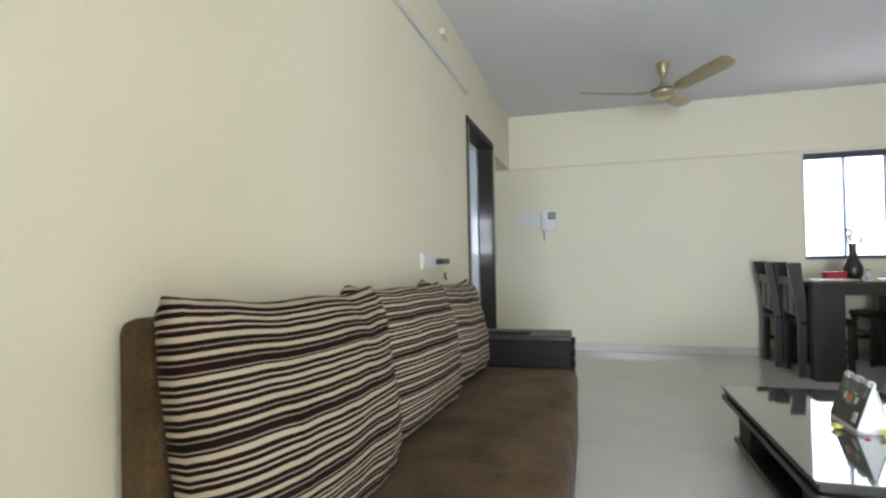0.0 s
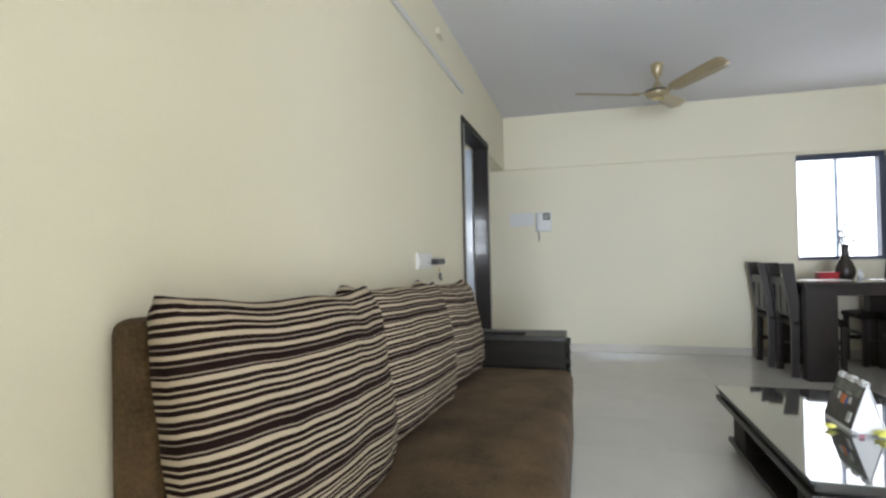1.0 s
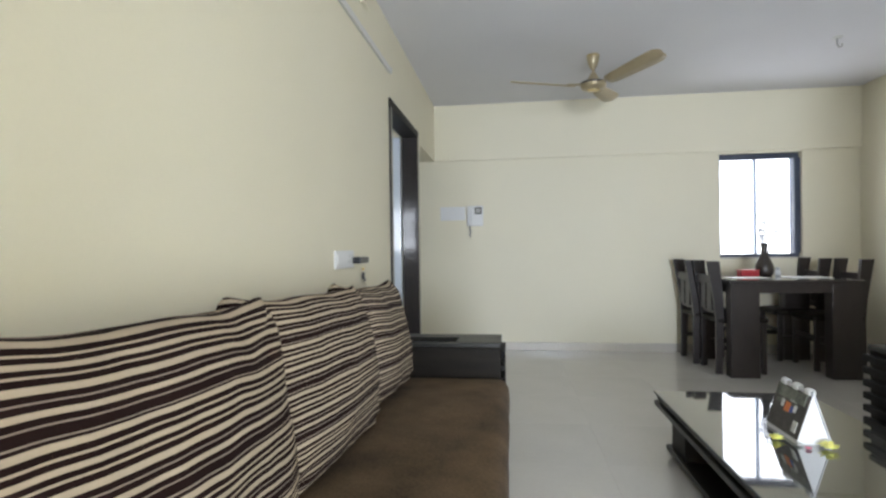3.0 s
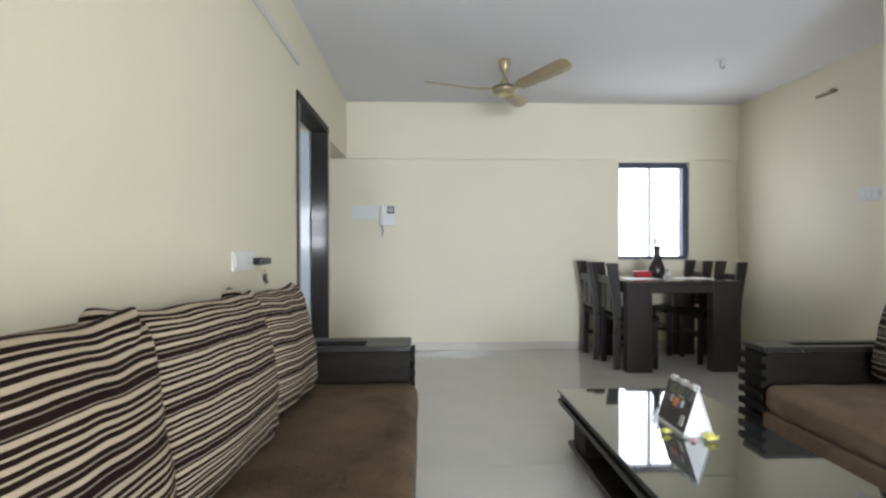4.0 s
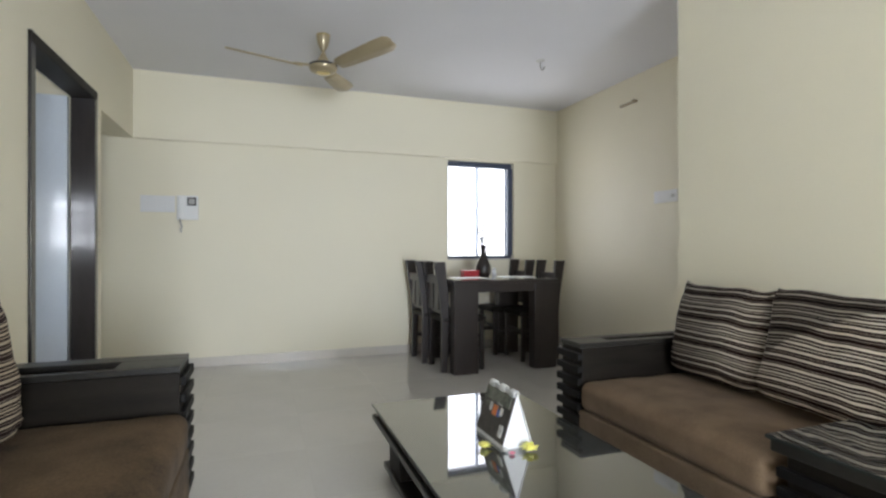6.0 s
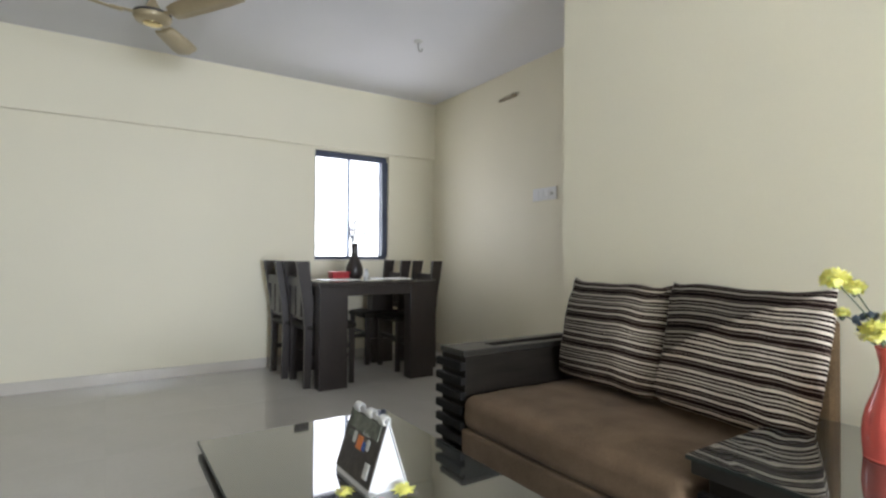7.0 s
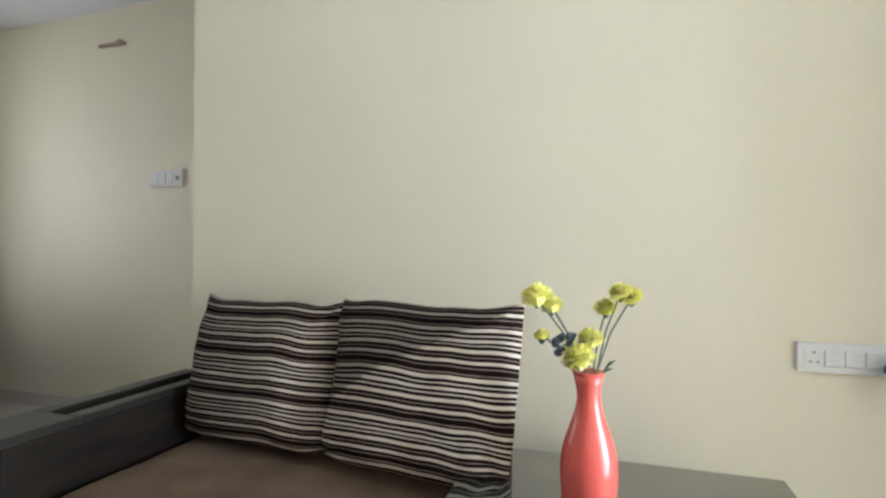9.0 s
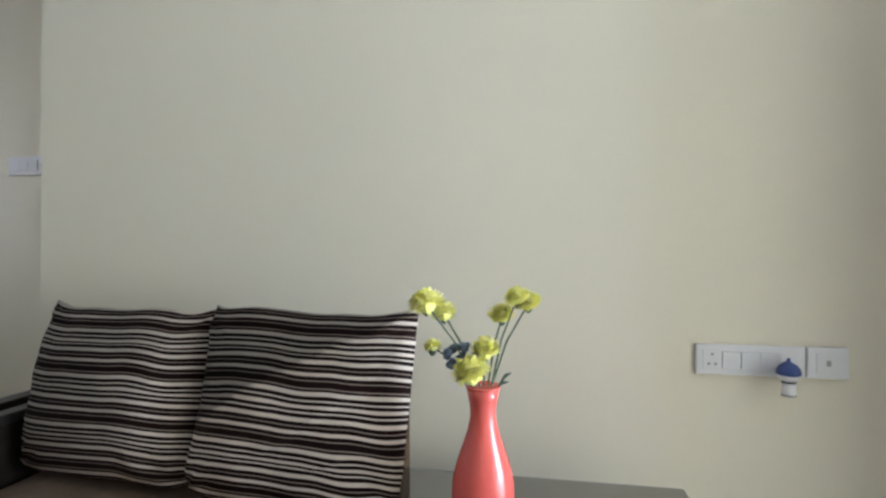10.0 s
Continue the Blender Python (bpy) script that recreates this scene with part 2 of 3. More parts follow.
# unseen return and side wall, set to shade the sofa wall's near end
structure("wall_light_stop", boxes((2.95, SOFA_WALL + T, -0.32, -0.12, 0, H)), WALL, "cream painted unseen return shading the sofa wall", "wall")
structure("wall_side", boxes((2.95, 3.15, NEAR, -0.32, 0, H)), WALL, "cream painted unseen side wall narrowing the balcony light", "wall")
structure("wall_near", boxes((-T, 1.0, NEAR - T, NEAR, 0, H), (2.7, 3.15, NEAR - T, NEAR, 0, H), (1.0, 2.7, NEAR - T, NEAR, 2.15, H)),
          WALL, "cream painted wall with a wide balcony opening", "wall")
structure("wall_passage", boxes((-1.8, -1.6, 4.20, BACK, 0, H), (-1.6, -T, 4.10, 4.20, 0, H)), WALL, "cream painted passage walls", "wall")
structure("wall_bedroom", boxes(
    (-2.6, -2.4, 0.8, 4.20, 0, H), (-2.4, -1.2, 0.8, 1.0, 0, H), (-0.5, -T, 0.8, 1.0, 0, H), (-1.2, -0.5, 0.8, 1.0, 0, 1.04), (-1.2, -0.5, 0.8, 1.0, 1.66, H),
    (-2.4, -1.6, 4.10, 4.20, 0, H)),
    WALL, "cream painted bedroom walls", "wall")
structure("ceiling", boxes((-2.6, RIGHT + T, NEAR - T, BACK + T, H, H + 0.15)), CEIL, "plain white painted ceiling", "ceiling")
floor = structure("floor", boxes((-2.6, RIGHT + T, NEAR - T, BACK + T, -0.12, -0.0015)), GROUT, "beige polished vitrified tile floor", "floor")
structure("ground", boxes((-60, 60, -60, 60, -3.3, -3.2)), GROUT, "grey ground outside the flat", "ground")


def skirting(name, *rows):
    bm = bmesh.new()
    for r in rows:
        box(bm, *r, 0.0, 0.085, 0.003, 1)
    structure(name, bm, SKIRT, "pale polished tile skirting along the wall", "skirting")


skirting("baseboard_left", (0.0, 0.012, -1.12, 2.98), (0.0, 0.012, 4.08, 4.20))
skirting("baseboard_back", (-1.6, RIGHT, BACK - 0.012, BACK))
skirting("baseboard_right", (RIGHT - 0.012, RIGHT, CORNER, BACK - 0.012))
skirting("baseboard_sofa", (SOFA_WALL - 0.012, SOFA_WALL, -0.12, CORNER + 0.012), (SOFA_WALL, RIGHT - 0.012, CORNER, CORNER + 0.012))


# ---- dining window
def dining_window():
    w = thing("window_1", pose(2.888, BACK, 0.945), "small two-pane sliding window with a dark frame tinted for glow", "window", kind="structure")
    W, HT = 0.772, 1.055
    part("window_frame", boxes((0, W, 0.06, 0.13, 0, 0.045, 0.004), (0, W, 0.06, 0.13, HT - 0.055, HT, 0.004),
                               (0, 0.03, 0.06, 0.13, 0.045, HT - 0.055, 0.004), (W - 0.06, W, 0.03, 0.13, 0.045, HT - 0.055, 0.004)), FRAME, w)
    part("mullion", boxes((0.360, 0.380, 0.07, 0.12, 0.045, HT - 0.055, 0.003)), BLOOM_STILE, w, "meeting stile paled for the window bloom")
    for a, b in ((0.03, 0.360), (0.380, W - 0.06)):
        p = part("pane", boxes((a, b, 0.092, 0.097, 0.045, HT - 0.055)), CLEAR, w)
        p.visible_shadow = False
    part("window_sill", boxes((0.0, W, -0.012, 0.06, -0.0, 0.012, 0.003)), SKIRT, w)


dining_window()


def balcony_window():
    w = thing("window_2", pose(1.0, NEAR, 0), "wide balcony sliding door with a dark frame", "window", kind="structure")
    for a in (0.0, 0.54, 1.09, 1.63):
        part("mullion", boxes((a, a + 0.07, -0.1, -0.04, 0.06, 2.09, 0.004)), FRAME, w)
    part("window_frame", boxes((0, 1.7, -0.1, -0.04, 0, 0.06, 0.004), (0, 1.7, -0.1, -0.04, 2.09, 2.15, 0.004)), FRAME, w)


balcony_window()


def bedroom_window():
    w = thing("window_3", pose(-1.2, 1.0, 1.04), "bedroom window with horizontal transoms", "window", kind="structure")
    for z in (0.0, 0.2, 0.29, 0.40, 0.56):
        part("transom", boxes((0, 0.7, -0.05, -0.01, z, z + 0.05, 0.003)), FRAME, w)
    for x in (0.0, 0.33, 0.66):
        part("mullion", boxes((x, x + 0.04, -0.09, -0.05, 0, 0.62, 0.003)), FRAME, w)


bedroom_window()


# ---- doorway in the left wall, its leaf swung open into the next room
def doorway():
    d = thing("door_1", pose(0, 3.01, 0), "open doorway with a dark glossy wooden frame", "door", kind="structure")
    w, h, depth = 1.06, 2.10, 0.125
    j = 0.055
    part("jamb", boxes((-depth, 0.014, 0, j, 0, h - j, 0.004)), DOORWOOD, d)
    part("jamb", boxes((-depth, 0.014, w - j, w, 0, h - j, 0.004)), DOORWOOD, d)
    part("door_head", boxes((-depth, 0.014, 0, w, h - j, h, 0.004)), WENGE, d)
    leaf = part("door_leaf", boxes((-depth - 0.92, -depth - 0.005, w - j - 0.04, w - j, 0.01, h - j - 0.005, 0.003)), LEAF, d, "pale grey laminate door leaf standing open")
    part("door_handle", boxes((-depth - 0.86, -depth - 0.74, w - j - 0.085, w - j - 0.07, 1.0, 1.025, 0.004), (-depth - 0.85, -depth - 0.83, w - j - 0.075, w - j - 0.04, 1.0, 1.025, 0.004)), STEEL, leaf)


doorway()


# ---- soft things
def pillow(width, height, depth, seed, crease=0.0, lean=0.0):
    """A stuffed square cushion: x across, z up, y to the front (negative), with pinched corners, a seam and creases."""
    n = 44
    bm = bmesh.new()
    uv = bm.loops.layers.uv.new("UVMap")
    off = Vector((seed * 7.3, seed * 3.1, seed * 1.7))
    grid = {}
    for side in (-1, 1):
        for i in range(n + 1):
            for k in range(n + 1):
                u, v = 2 * i / n - 1, 2 * k / n - 1
                edge = i in (0, n) or k in (0, n)
                if edge and side == 1:
                    grid[side, i, k] = grid[-1, i, k]
                    continue
                pinch_u, pinch_v = 1 - 0.05 * (1 - v * v), 1 - (0.055 if v > 0 else 0.05) * (1 - u * u)
                x = u * width / 2 * (pinch_u if abs(u) > 0.5 else 1 - 0.045 * (1 - v * v) * abs(u))
                z = v * height / 2 * (pinch_v if abs(v) > 0.5 else 1 - 0.05 * (1 - u * u) * abs(v))
                full = (max(0, 1 - abs(u) ** 3.2) * max(0, 1 - abs(v) ** (3.2 if v > 0 else 2.3))) ** 0.5
                y = side * depth / 2 * (0.06 + 0.94 * full)
                p = Vector((x, 0, z))
                wr = noise.fractal(p * 5 + off, 1.0, 2.0, 3) * 0.011 + noise.noise(Vector((x * 14, z * 5, seed * 2.0))) * 0.009 * (max(abs(u), abs(v)) ** 3)
                if crease and side == -1:
                    for slope, base, lo, hi, size in ((0.66, 0.36, -0.35, 1.1, 1.0), (0.85, -0.37, -0.3, 0.75, 0.8), (0.5, -0.72, 0.1, 1.0, 0.6)):
                        d = (v - slope * u - base) * 0.83
                        if lo < u < hi:
                            wr += crease * size * (math.exp(-d / 0.16) if d > 0 else -0.35 * math.exp(d / 0.08)) * full * min(1, (u - lo) / 0.3)
                round_off = (abs(u) * abs(v)) ** 4 * (0.10 if v < 0 else 0.02)
                x, z = x * (1 - round_off), z * (1 - round_off)
                # gathers that run out from the corners, and corners that stand up a little
                cu, cv = 1 - abs(u), 1 - abs(v)
                near = math.exp(-((cu * cu + cv * cv) / 0.16))
                wr += 0.013 * near * math.sin(11 * math.atan2(cv + 0.02, cu + 0.02) + seed * 2.0)
                y += side * wr * min(1, full * 2)
                if v > 0:
                    z += (0.016 if lean < -0.03 else 0.004) * math.exp(-((cu * cu + cv * cv) / 0.02)) + 0.006 * math.sin(u * 9 + seed) * math.exp(-cv * 12) * math.exp(-cu * 2.5)
                z += 0.010 * noise.noise(Vector((u * 2.2, seed * 5.0, 0.3))) * (1 if v > 0 else 0.5) + lean * u * height * 0.5
                x += 0.008 * noise.noise(Vector((v * 2.4, seed * 3.0, 4.2)))
                grid[side, i, k] = bm.verts.new((x, y, z))
    for side in (-1, 1):
        for i in range(n):
            for k in range(n):
                q = [(i, k), (i + 1, k), (i + 1, k + 1), (i, k + 1)]
                f = bm.faces.new([grid[side, a, b] for a, b in (q if side == -1 else q[::-1])])
                for loop, (a, b) in zip(f.loops, q if side == -1 else q[::-1]):
                    uu, vv = a / n, b / n
                    # the cover is drawn up in ripples along one side
                    ripple = 0.013 * math.sin(uu * 24 + vv * 11) * math.exp(-((1 - uu) / 0.22)) * (1 - vv) if crease else 0
                    loop[uv].uv = (uu, vv + ripple)
    return bm


def cushion(m, w, h, d, seed, mat, label, group, crease=0.0, lean=0.0):
    bm = pillow(w, h, d, seed, crease, lean)
    c = new("cushion", mesh("cushion", bm, mat, True))
    c.matrix_world = m
    tagged(c, label, "cushion", group)
    return c


def soft_block(x0, x1, y0, y1, z0, z1, puff, seed, radius=0.05, cuts=22):
    """An upholstered block with rolled edges and a slightly uneven, puffed top."""
    bm = bmesh.new()
    box(bm, -1, 1, -1, 1, -1, 1)
    bmesh.ops.subdivide_edges(bm, edges=bm.edges[:], cuts=cuts, use_grid_fill=True)
    half = Vector(((x1 - x0) / 2, (y1 - y0) / 2, (z1 - z0) / 2))
    mid = Vector(((x0 + x1) / 2, (y0 + y1) / 2, (z0 + z1) / 2))
    for v in bm.verts:
        t = [math.sin(c * math.pi / 2) for c in v.co]
        p = Vector([c * h for c, h in zip(t, half)])
        rad = min(radius, half.z * 0.98)
        inner = Vector([max(-h + rad, min(h - rad, c)) for c, h in zip(p, half)])
        d = p - inner
        if d.length > 1e-6:
            p = inner + d.normalized() * rad
        if t[2] > 0:
            p.z += puff * t[2] * (1 - t[0] ** 4) * (1 - t[1] ** 6)
            p.z += 0.006 * noise.noise(Vector((p.x * 4, p.y * 4, seed))) + 0.003 * noise.noise(Vector((p.x * 11, p.y * 11, seed)))
        p.x += 0.005 * noise.noise(Vector((p.y * 5, p.z * 9, seed + 3.0)))
        v.co = p + mid
    return bm


# ---- three-seat sofa along the left wall
def long_sofa():
    s = thing("sofa", pose(0, 0, 0), "long brown suede sofa with a dark laminate arm", "sofa")
    y0, y1, front = 0.088, 2.32, 0.775
    part("seat_base", boxes((0.03, front - 0.006, y0, y1, 0.05, 0.285, 0.012)), SUEDE, s)
    part("seat_cushion", soft_block(0.06, front, y0, y1, 0.27, 0.425, 0.018, 3, 0.055, 26), SUEDE, s, "worn brown suede seat cushion", True)
    back = boxes((0.012, 0.115, y0 - 0.03, y1, 0.27, 0.972, 0.03, 3))
    for v in back.verts:
        if v.co.z > 0.6:
            v.co.z -= 0.075 * min(1, max(0, (v.co.y - y0) / 0.9)) if v.co.y > 0.5 else 0
    part("backrest", back, SUEDE, s)
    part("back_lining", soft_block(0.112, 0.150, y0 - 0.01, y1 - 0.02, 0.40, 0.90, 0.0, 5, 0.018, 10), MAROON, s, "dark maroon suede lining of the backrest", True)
    for x in (0.06, 0.70):
        for y in (y0 + 0.03, y1 - 0.1):
            part("leg", boxes((x, x + 0.06, y, y + 0.06, 0.0, 0.05, 0.004)), WENGE, s)
    arm = part("armrest", boxes((0.012, 0.735, 2.325, 2.60, 0.0, 0.575, 0.004)), WENGE, s, "dark laminate box armrest")
    part("arm_top", boxes((0.012, 0.735, 2.325, 2.352, 0.575, 0.60, 0.003), (0.012, 0.735, 2.495, 2.60, 0.575, 0.60, 0.003), (0.50, 0.735, 2.352, 2.495, 0.575, 0.60, 0.003)), WENGE_Y, arm)
    for k in range(8):
        z = 0.045 + 0.068 * k
        part("slat", boxes((0.735, 0.756, 2.33, 2.595, z, z + 0.036, 0.004)), INK, arm)


long_sofa()
for yc, w, hgt, z, turn, tip, seed, droop in ((0.425, 0.82, 0.57, 0.712, -2, 8, 1, -0.065), (1.135, 0.83, 0.525, 0.711, -3, 9, 2, -0.06), (1.81, 0.66, 0.495, 0.70, -4, 11, 3, -0.05)):
    cushion(pose(0.205, yc, z, -tip, 0, 90 + turn), w, hgt, 0.23, seed, STRIPE,
            "plump striped brown and cream cushion on the long sofa", "cushions on the long sofa", 0.0, droop)


# ---- two-seat sofa on the far wall
def short_sofa():
    s = thing("sofa", pose(0, 0, 0), "two-seat light brown suede sofa with a slatted dark arm", "sofa")
    y0, y1, front = 1.225, 2.215, 2.485
    part("seat_base", boxes((front + 0.004, SOFA_WALL - 0.02, y0, y1, 0.03, 0.285, 0.012)), SUEDE_L, s)
    part("seat_cushion", soft_block(front, SOFA_WALL - 0.12, y0, y1, 0.283, 0.420, 0.012, 8, 0.045, 26), SUEDE_L, s, "light brown suede seat cushion", True)
    part("backrest", boxes((SOFA_WALL - 0.09, SOFA_WALL - 0.014, 1.155, y1, 0.2, 0.80, 0.02, 3)), SUEDE, s)
    for x in (front + 0.06, SOFA_WALL - 0.12):
        for y in (y0 + 0.04, y1 - 0.1):
            part("leg", boxes((x, x + 0.05, y, y + 0.05, 0.0, 0.03, 0.004)), WENGE, s)
    a0, a1 = 2.22, 2.40
    arm = part("armrest", boxes((2.515, SOFA_WALL - 0.014, a0, a1, 0.0, 0.575, 0.004)), WENGE, s, "dark laminate box armrest")
    part("arm_top", boxes((2.505, 2.70, a0, a1, 0.575, 0.60, 0.003), (2.70, SOFA_WALL - 0.014, a0, a0 + 0.05, 0.575, 0.60, 0.003),
                          (2.70, SOFA_WALL - 0.014, a1 - 0.06, a1, 0.575, 0.60, 0.003)), WENGE_Y, arm)
    for k in range(9):
        z = 0.03 + 0.061 * k
        part("slat", boxes((2.488, 2.515, a0 - 0.004, a1 + 0.012, z, z + 0.034, 0.004)), INK, arm)


short_sofa()
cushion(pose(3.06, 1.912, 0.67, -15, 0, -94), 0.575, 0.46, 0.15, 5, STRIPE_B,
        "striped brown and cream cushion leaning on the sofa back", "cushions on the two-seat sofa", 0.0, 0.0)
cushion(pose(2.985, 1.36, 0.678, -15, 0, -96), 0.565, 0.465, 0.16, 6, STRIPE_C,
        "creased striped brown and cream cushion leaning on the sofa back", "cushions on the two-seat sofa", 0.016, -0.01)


# ---- corner table beside the two-seater
def side_table():
    t = thing("side_table", pose(0, 0, 0), "low dark side table with a black glass top", "table")
    x0, x1, y0, y1, z = 2.475, 3.10, 0.487, 1.215, 0.504
    part("glass_top", boxes((x0, x1, y0, 1.055, z - 0.012, z, 0.0), (x0, 3.10, 1.055, y1, z - 0.012, z, 0.0)), BLACKGLASS, t, "polished black glass top")
    part("glass_edge", boxes((x0 - 0.002, x0, y0, y1, z - 0.011, z - 0.002), (x0, x1, y0 - 0.002, y0, z - 0.011, z - 0.002)), GLASSEDGE, t, "greenish polished glass edge")
    part("top_frame", boxes((x0 + 0.012, 3.09, y0 + 0.012, y1 - 0.005, z - 0.05, z - 0.012, 0.004)), WENGE_Y, t)
    body = part("body", boxes((x0 + 0.05, 3.085, y0 + 0.05, y1 - 0.03, 0.0, z - 0.05, 0.004)), WENGE, t)
    for k in range(7):
        zz = 0.03 + 0.058 * k
        part("slat", boxes((x0 + 0.022, x0 + 0.05, y0 + 0.03, y1 - 0.015, zz, zz + 0.03, 0.004)), INK, body)


side_table()


# ---- coffee table
def coffee_table():
    t = thing("coffee_table", pose(0, 0, 0), "low dark coffee table with a black glass top", "table")
    x0, x1, y0, y1, z = 1.54, 2.29, 1.26, 2.52, 0.32
    part("glass_top", boxes((x0, x1, y0, y1, z - 0.010, z, 0.002)), BLACKGLASS, t, "polished black glass top")
    part("glass_edge", boxes((x0 - 0.002, x1 + 0.002, y0 - 0.002, y1 + 0.002, z - 0.009, z - 0.002)), GLASSEDGE, t, "greenish polished glass edge")
    part("top_frame", boxes((x0 + 0.012, x1 - 0.012, y0 + 0.012, y1 - 0.012, z - 0.04, z - 0.010, 0.004)), WENGE_Y, t)
    part("lower_frame", boxes((x0 + 0.0, x1 - 0.0, y0 + 0.0, y1 - 0.0, z - 0.075, z - 0.048, 0.004), (x0 + 0.03, x1 - 0.03, y0 + 0.03, y1 - 0.03, z - 0.048, z - 0.04)), WENGE_Y, t)
    part("leg", boxes((x0 + 0.06, x1 - 0.06, y1 - 0.30, y1 - 0.10, 0.058, z - 0.075, 0.004)), WENGE, t)
    part("leg", boxes((x0 + 0.06, x1 - 0.06, y0 + 0.10, y0 + 0.30, 0.058, z - 0.075, 0.004)), WENGE, t)
    part("shelf", boxes((x0 + 0.045, x1 - 0.045, y0 + 0.05, y1 - 0.05, 0.030, 0.058, 0.004)), WENGE_Y, t)
    part("plinth", boxes((x0 + 0.07, x1 - 0.07, y0 + 0.07, y1 - 0.07, 0.0, 0.030, 0.004)), WENGE, t)


coffee_table()


# ---- desk calendar and flower heads on the coffee table
def tent_calendar():
    c = thing("desk_calendar", pose(1.935, 1.905, 0.32, 0, 0, 1), "white card tent calendar with a dark picture page", "calendar")
    ln, bw, ht, th = 0.115, 0.064, 0.198, 0.003

    def sheet(p, q, off=0.0):
        bm = bmesh.new()
        v = [Vector((p[0], -ln, p[1])), Vector((p[0], ln, p[1])), Vector((q[0], ln, q[1])), Vector((q[0], -ln, q[1]))]
        nrm = (v[1] - v[0]).cross(v[3] - v[0]).normalized()
        lo = [bm.verts.new(a + nrm * off) for a in v]
        hi = [bm.verts.new(a + nrm * (off + th)) for a in v]
        bm.faces.new(lo[::-1])
        bm.faces.new(hi)
        for k in range(4):
            bm.faces.new((lo[k], lo[(k + 1) % 4], hi[(k + 1) % 4], hi[k]))
        return bm
    part("base_card", boxes((-bw, bw, -ln, ln, 0.0, th)), CARD, c)
    part("front_card", sheet((-bw, th), (0, ht)), CARD, c)
    part("back_card", sheet((bw, th), (0, ht)), CARD, c)
    end = bmesh.new()
    tri = [[end.verts.new((x, y, z)) for x, z in ((-bw + 0.004, th), (bw - 0.004, th), (0, ht - 0.008))] for y in (-ln + 0.002, -ln + 0.004)]
    end.faces.new(tri[0])
    end.faces.new(tri[1][::-1])
    for k in range(3):
        end.faces.new((tri[0][k], tri[1][k], tri[1][(k + 1) % 3], tri[0][(k + 1) % 3]))
    part("end_card", end, CARD, c, "folded white card end")
    page = part("page", sheet((-bw * 0.93, 0.016), (-bw * 0.06, ht - 0.012), -0.004), PAGE, c, "dark printed picture page")
    slope = (Vector((-bw * 0.06, 0, ht - 0.012)) - Vector((-bw * 0.93, 0, 0.016)))

    def patch(y0, y1, s0, s1, mat, label):
        bm = bmesh.new()
        a, b = Vector((-bw * 0.93, 0, 0.016)) + slope * s0, Vector((-bw * 0.93, 0, 0.016)) + slope * s1
        nrm = Vector((-slope.z, 0, slope.x)).normalized()
        vs = [Vector((a.x, y0, a.z)), Vector((a.x, y1, a.z)), Vector((b.x, y1, b.z)), Vector((b.x, y0, b.z))]
        lo, hi = [bm.verts.new(v + nrm * 0.0035) for v in vs], [bm.verts.new(v + nrm * 0.0065) for v in vs]
        bm.faces.new(hi)
        bm.faces.new(lo[::-1])
        for k in range(4):
            bm.faces.new((lo[k], lo[(k + 1) % 4], hi[(k + 1) % 4], hi[k]))
        part("print", bm, mat, page, label)
    patch(-0.095, 0.10, 0.72, 0.97, OLIVE, "olive grey printed band")
    patch(-0.012, 0.022, 0.44, 0.66, ORANGE, "orange printed patch")
    patch(0.034, 0.052, 0.50, 0.68, PALE, "pale printed patch")
    patch(0.06, 0.09, 0.56, 0.66, OLIVE, "olive printed patch")
    patch(-0.034, -0.016, 0.46, 0.60, BLUE, "blue printed patch")
    patch(-0.055, -0.038, 0.5, 0.66, PALE, "pale printed patch")
    patch(-0.09, -0.062, 0.10, 0.34, PALE, "pale printed patch")
    patch(-0.045, 0.0, 0.70, 0.76, PALE, "pale printed line")
    for k in range(9):
        y = -ln + 0.012 + (k // 3) * 0.084 + (k % 3) * 0.012
        part("binding_ring", tube([(0.011 * math.cos(a), y, ht - 0.002 + 0.012 * math.sin(a)) for a in [i * math.pi / 6 for i in range(13)]], 0.0045, 6), PALE, c)


tent_calendar()


def petal_ball(radius, seed, petals=120):
    """A full flower head of small curled petals."""
    rnd = random.Random(seed)
    bm = bmesh.new()
    for k in range(petals):
        z = 1 - 1.55 * (k + 0.5) / petals
        a = k * 2.39996 + rnd.uniform(-0.2, 0.2)
        r = math.sqrt(max(0, 1 - z * z))
        d = Vector((r * math.cos(a), r * math.sin(a), z * 0.75 + 0.1))
        side = d.cross(Vector((0, 0, 1))).normalized() if r > 0.05 else Vector((1, 0, 0))
        up = side.cross(d).normalized()
        L, w = radius * rnd.uniform(0.8, 1.15), radius * 0.15
        base, mid, tip = d * radius * 0.2, d * L * 0.75 + up * radius * 0.08, d * L + up * radius * rnd.uniform(-0.1, 0.22)
        pts = [base - side * w * 0.4, base + side * w * 0.4, mid + side * w, tip + side * w * 0.5, tip - side * w * 0.5, mid - side * w]
        v = [bm.verts.new(p) for p in pts]
        bm.faces.new((v[0], v[1], v[2], v[5]))
        bm.faces.new((v[5], v[2], v[3], v[4]))
    bmesh.ops.create_icosphere(bm, subdivisions=1, radius=radius * 0.62)
    return bm


def loose_flower(x, y, z, r, mat, label, seed):
    f = new("flower_head", mesh("flower_head", petal_ball(r, seed, 36), mat))
    f.matrix_world = pose(x, y, z + r * 0.42) @ Matrix.Diagonal((1, 1, 0.55, 1))
    tagged(f, label, "flower", "flower heads on the coffee table")


loose_flower(1.965, 1.745, 0.32, 0.034, YELLOW, "yellow flower head lying on the glass top", 3)
loose_flower(1.82, 1.83, 0.32, 0.028, YELLOW, "yellow flower head lying beside the calendar", 4)
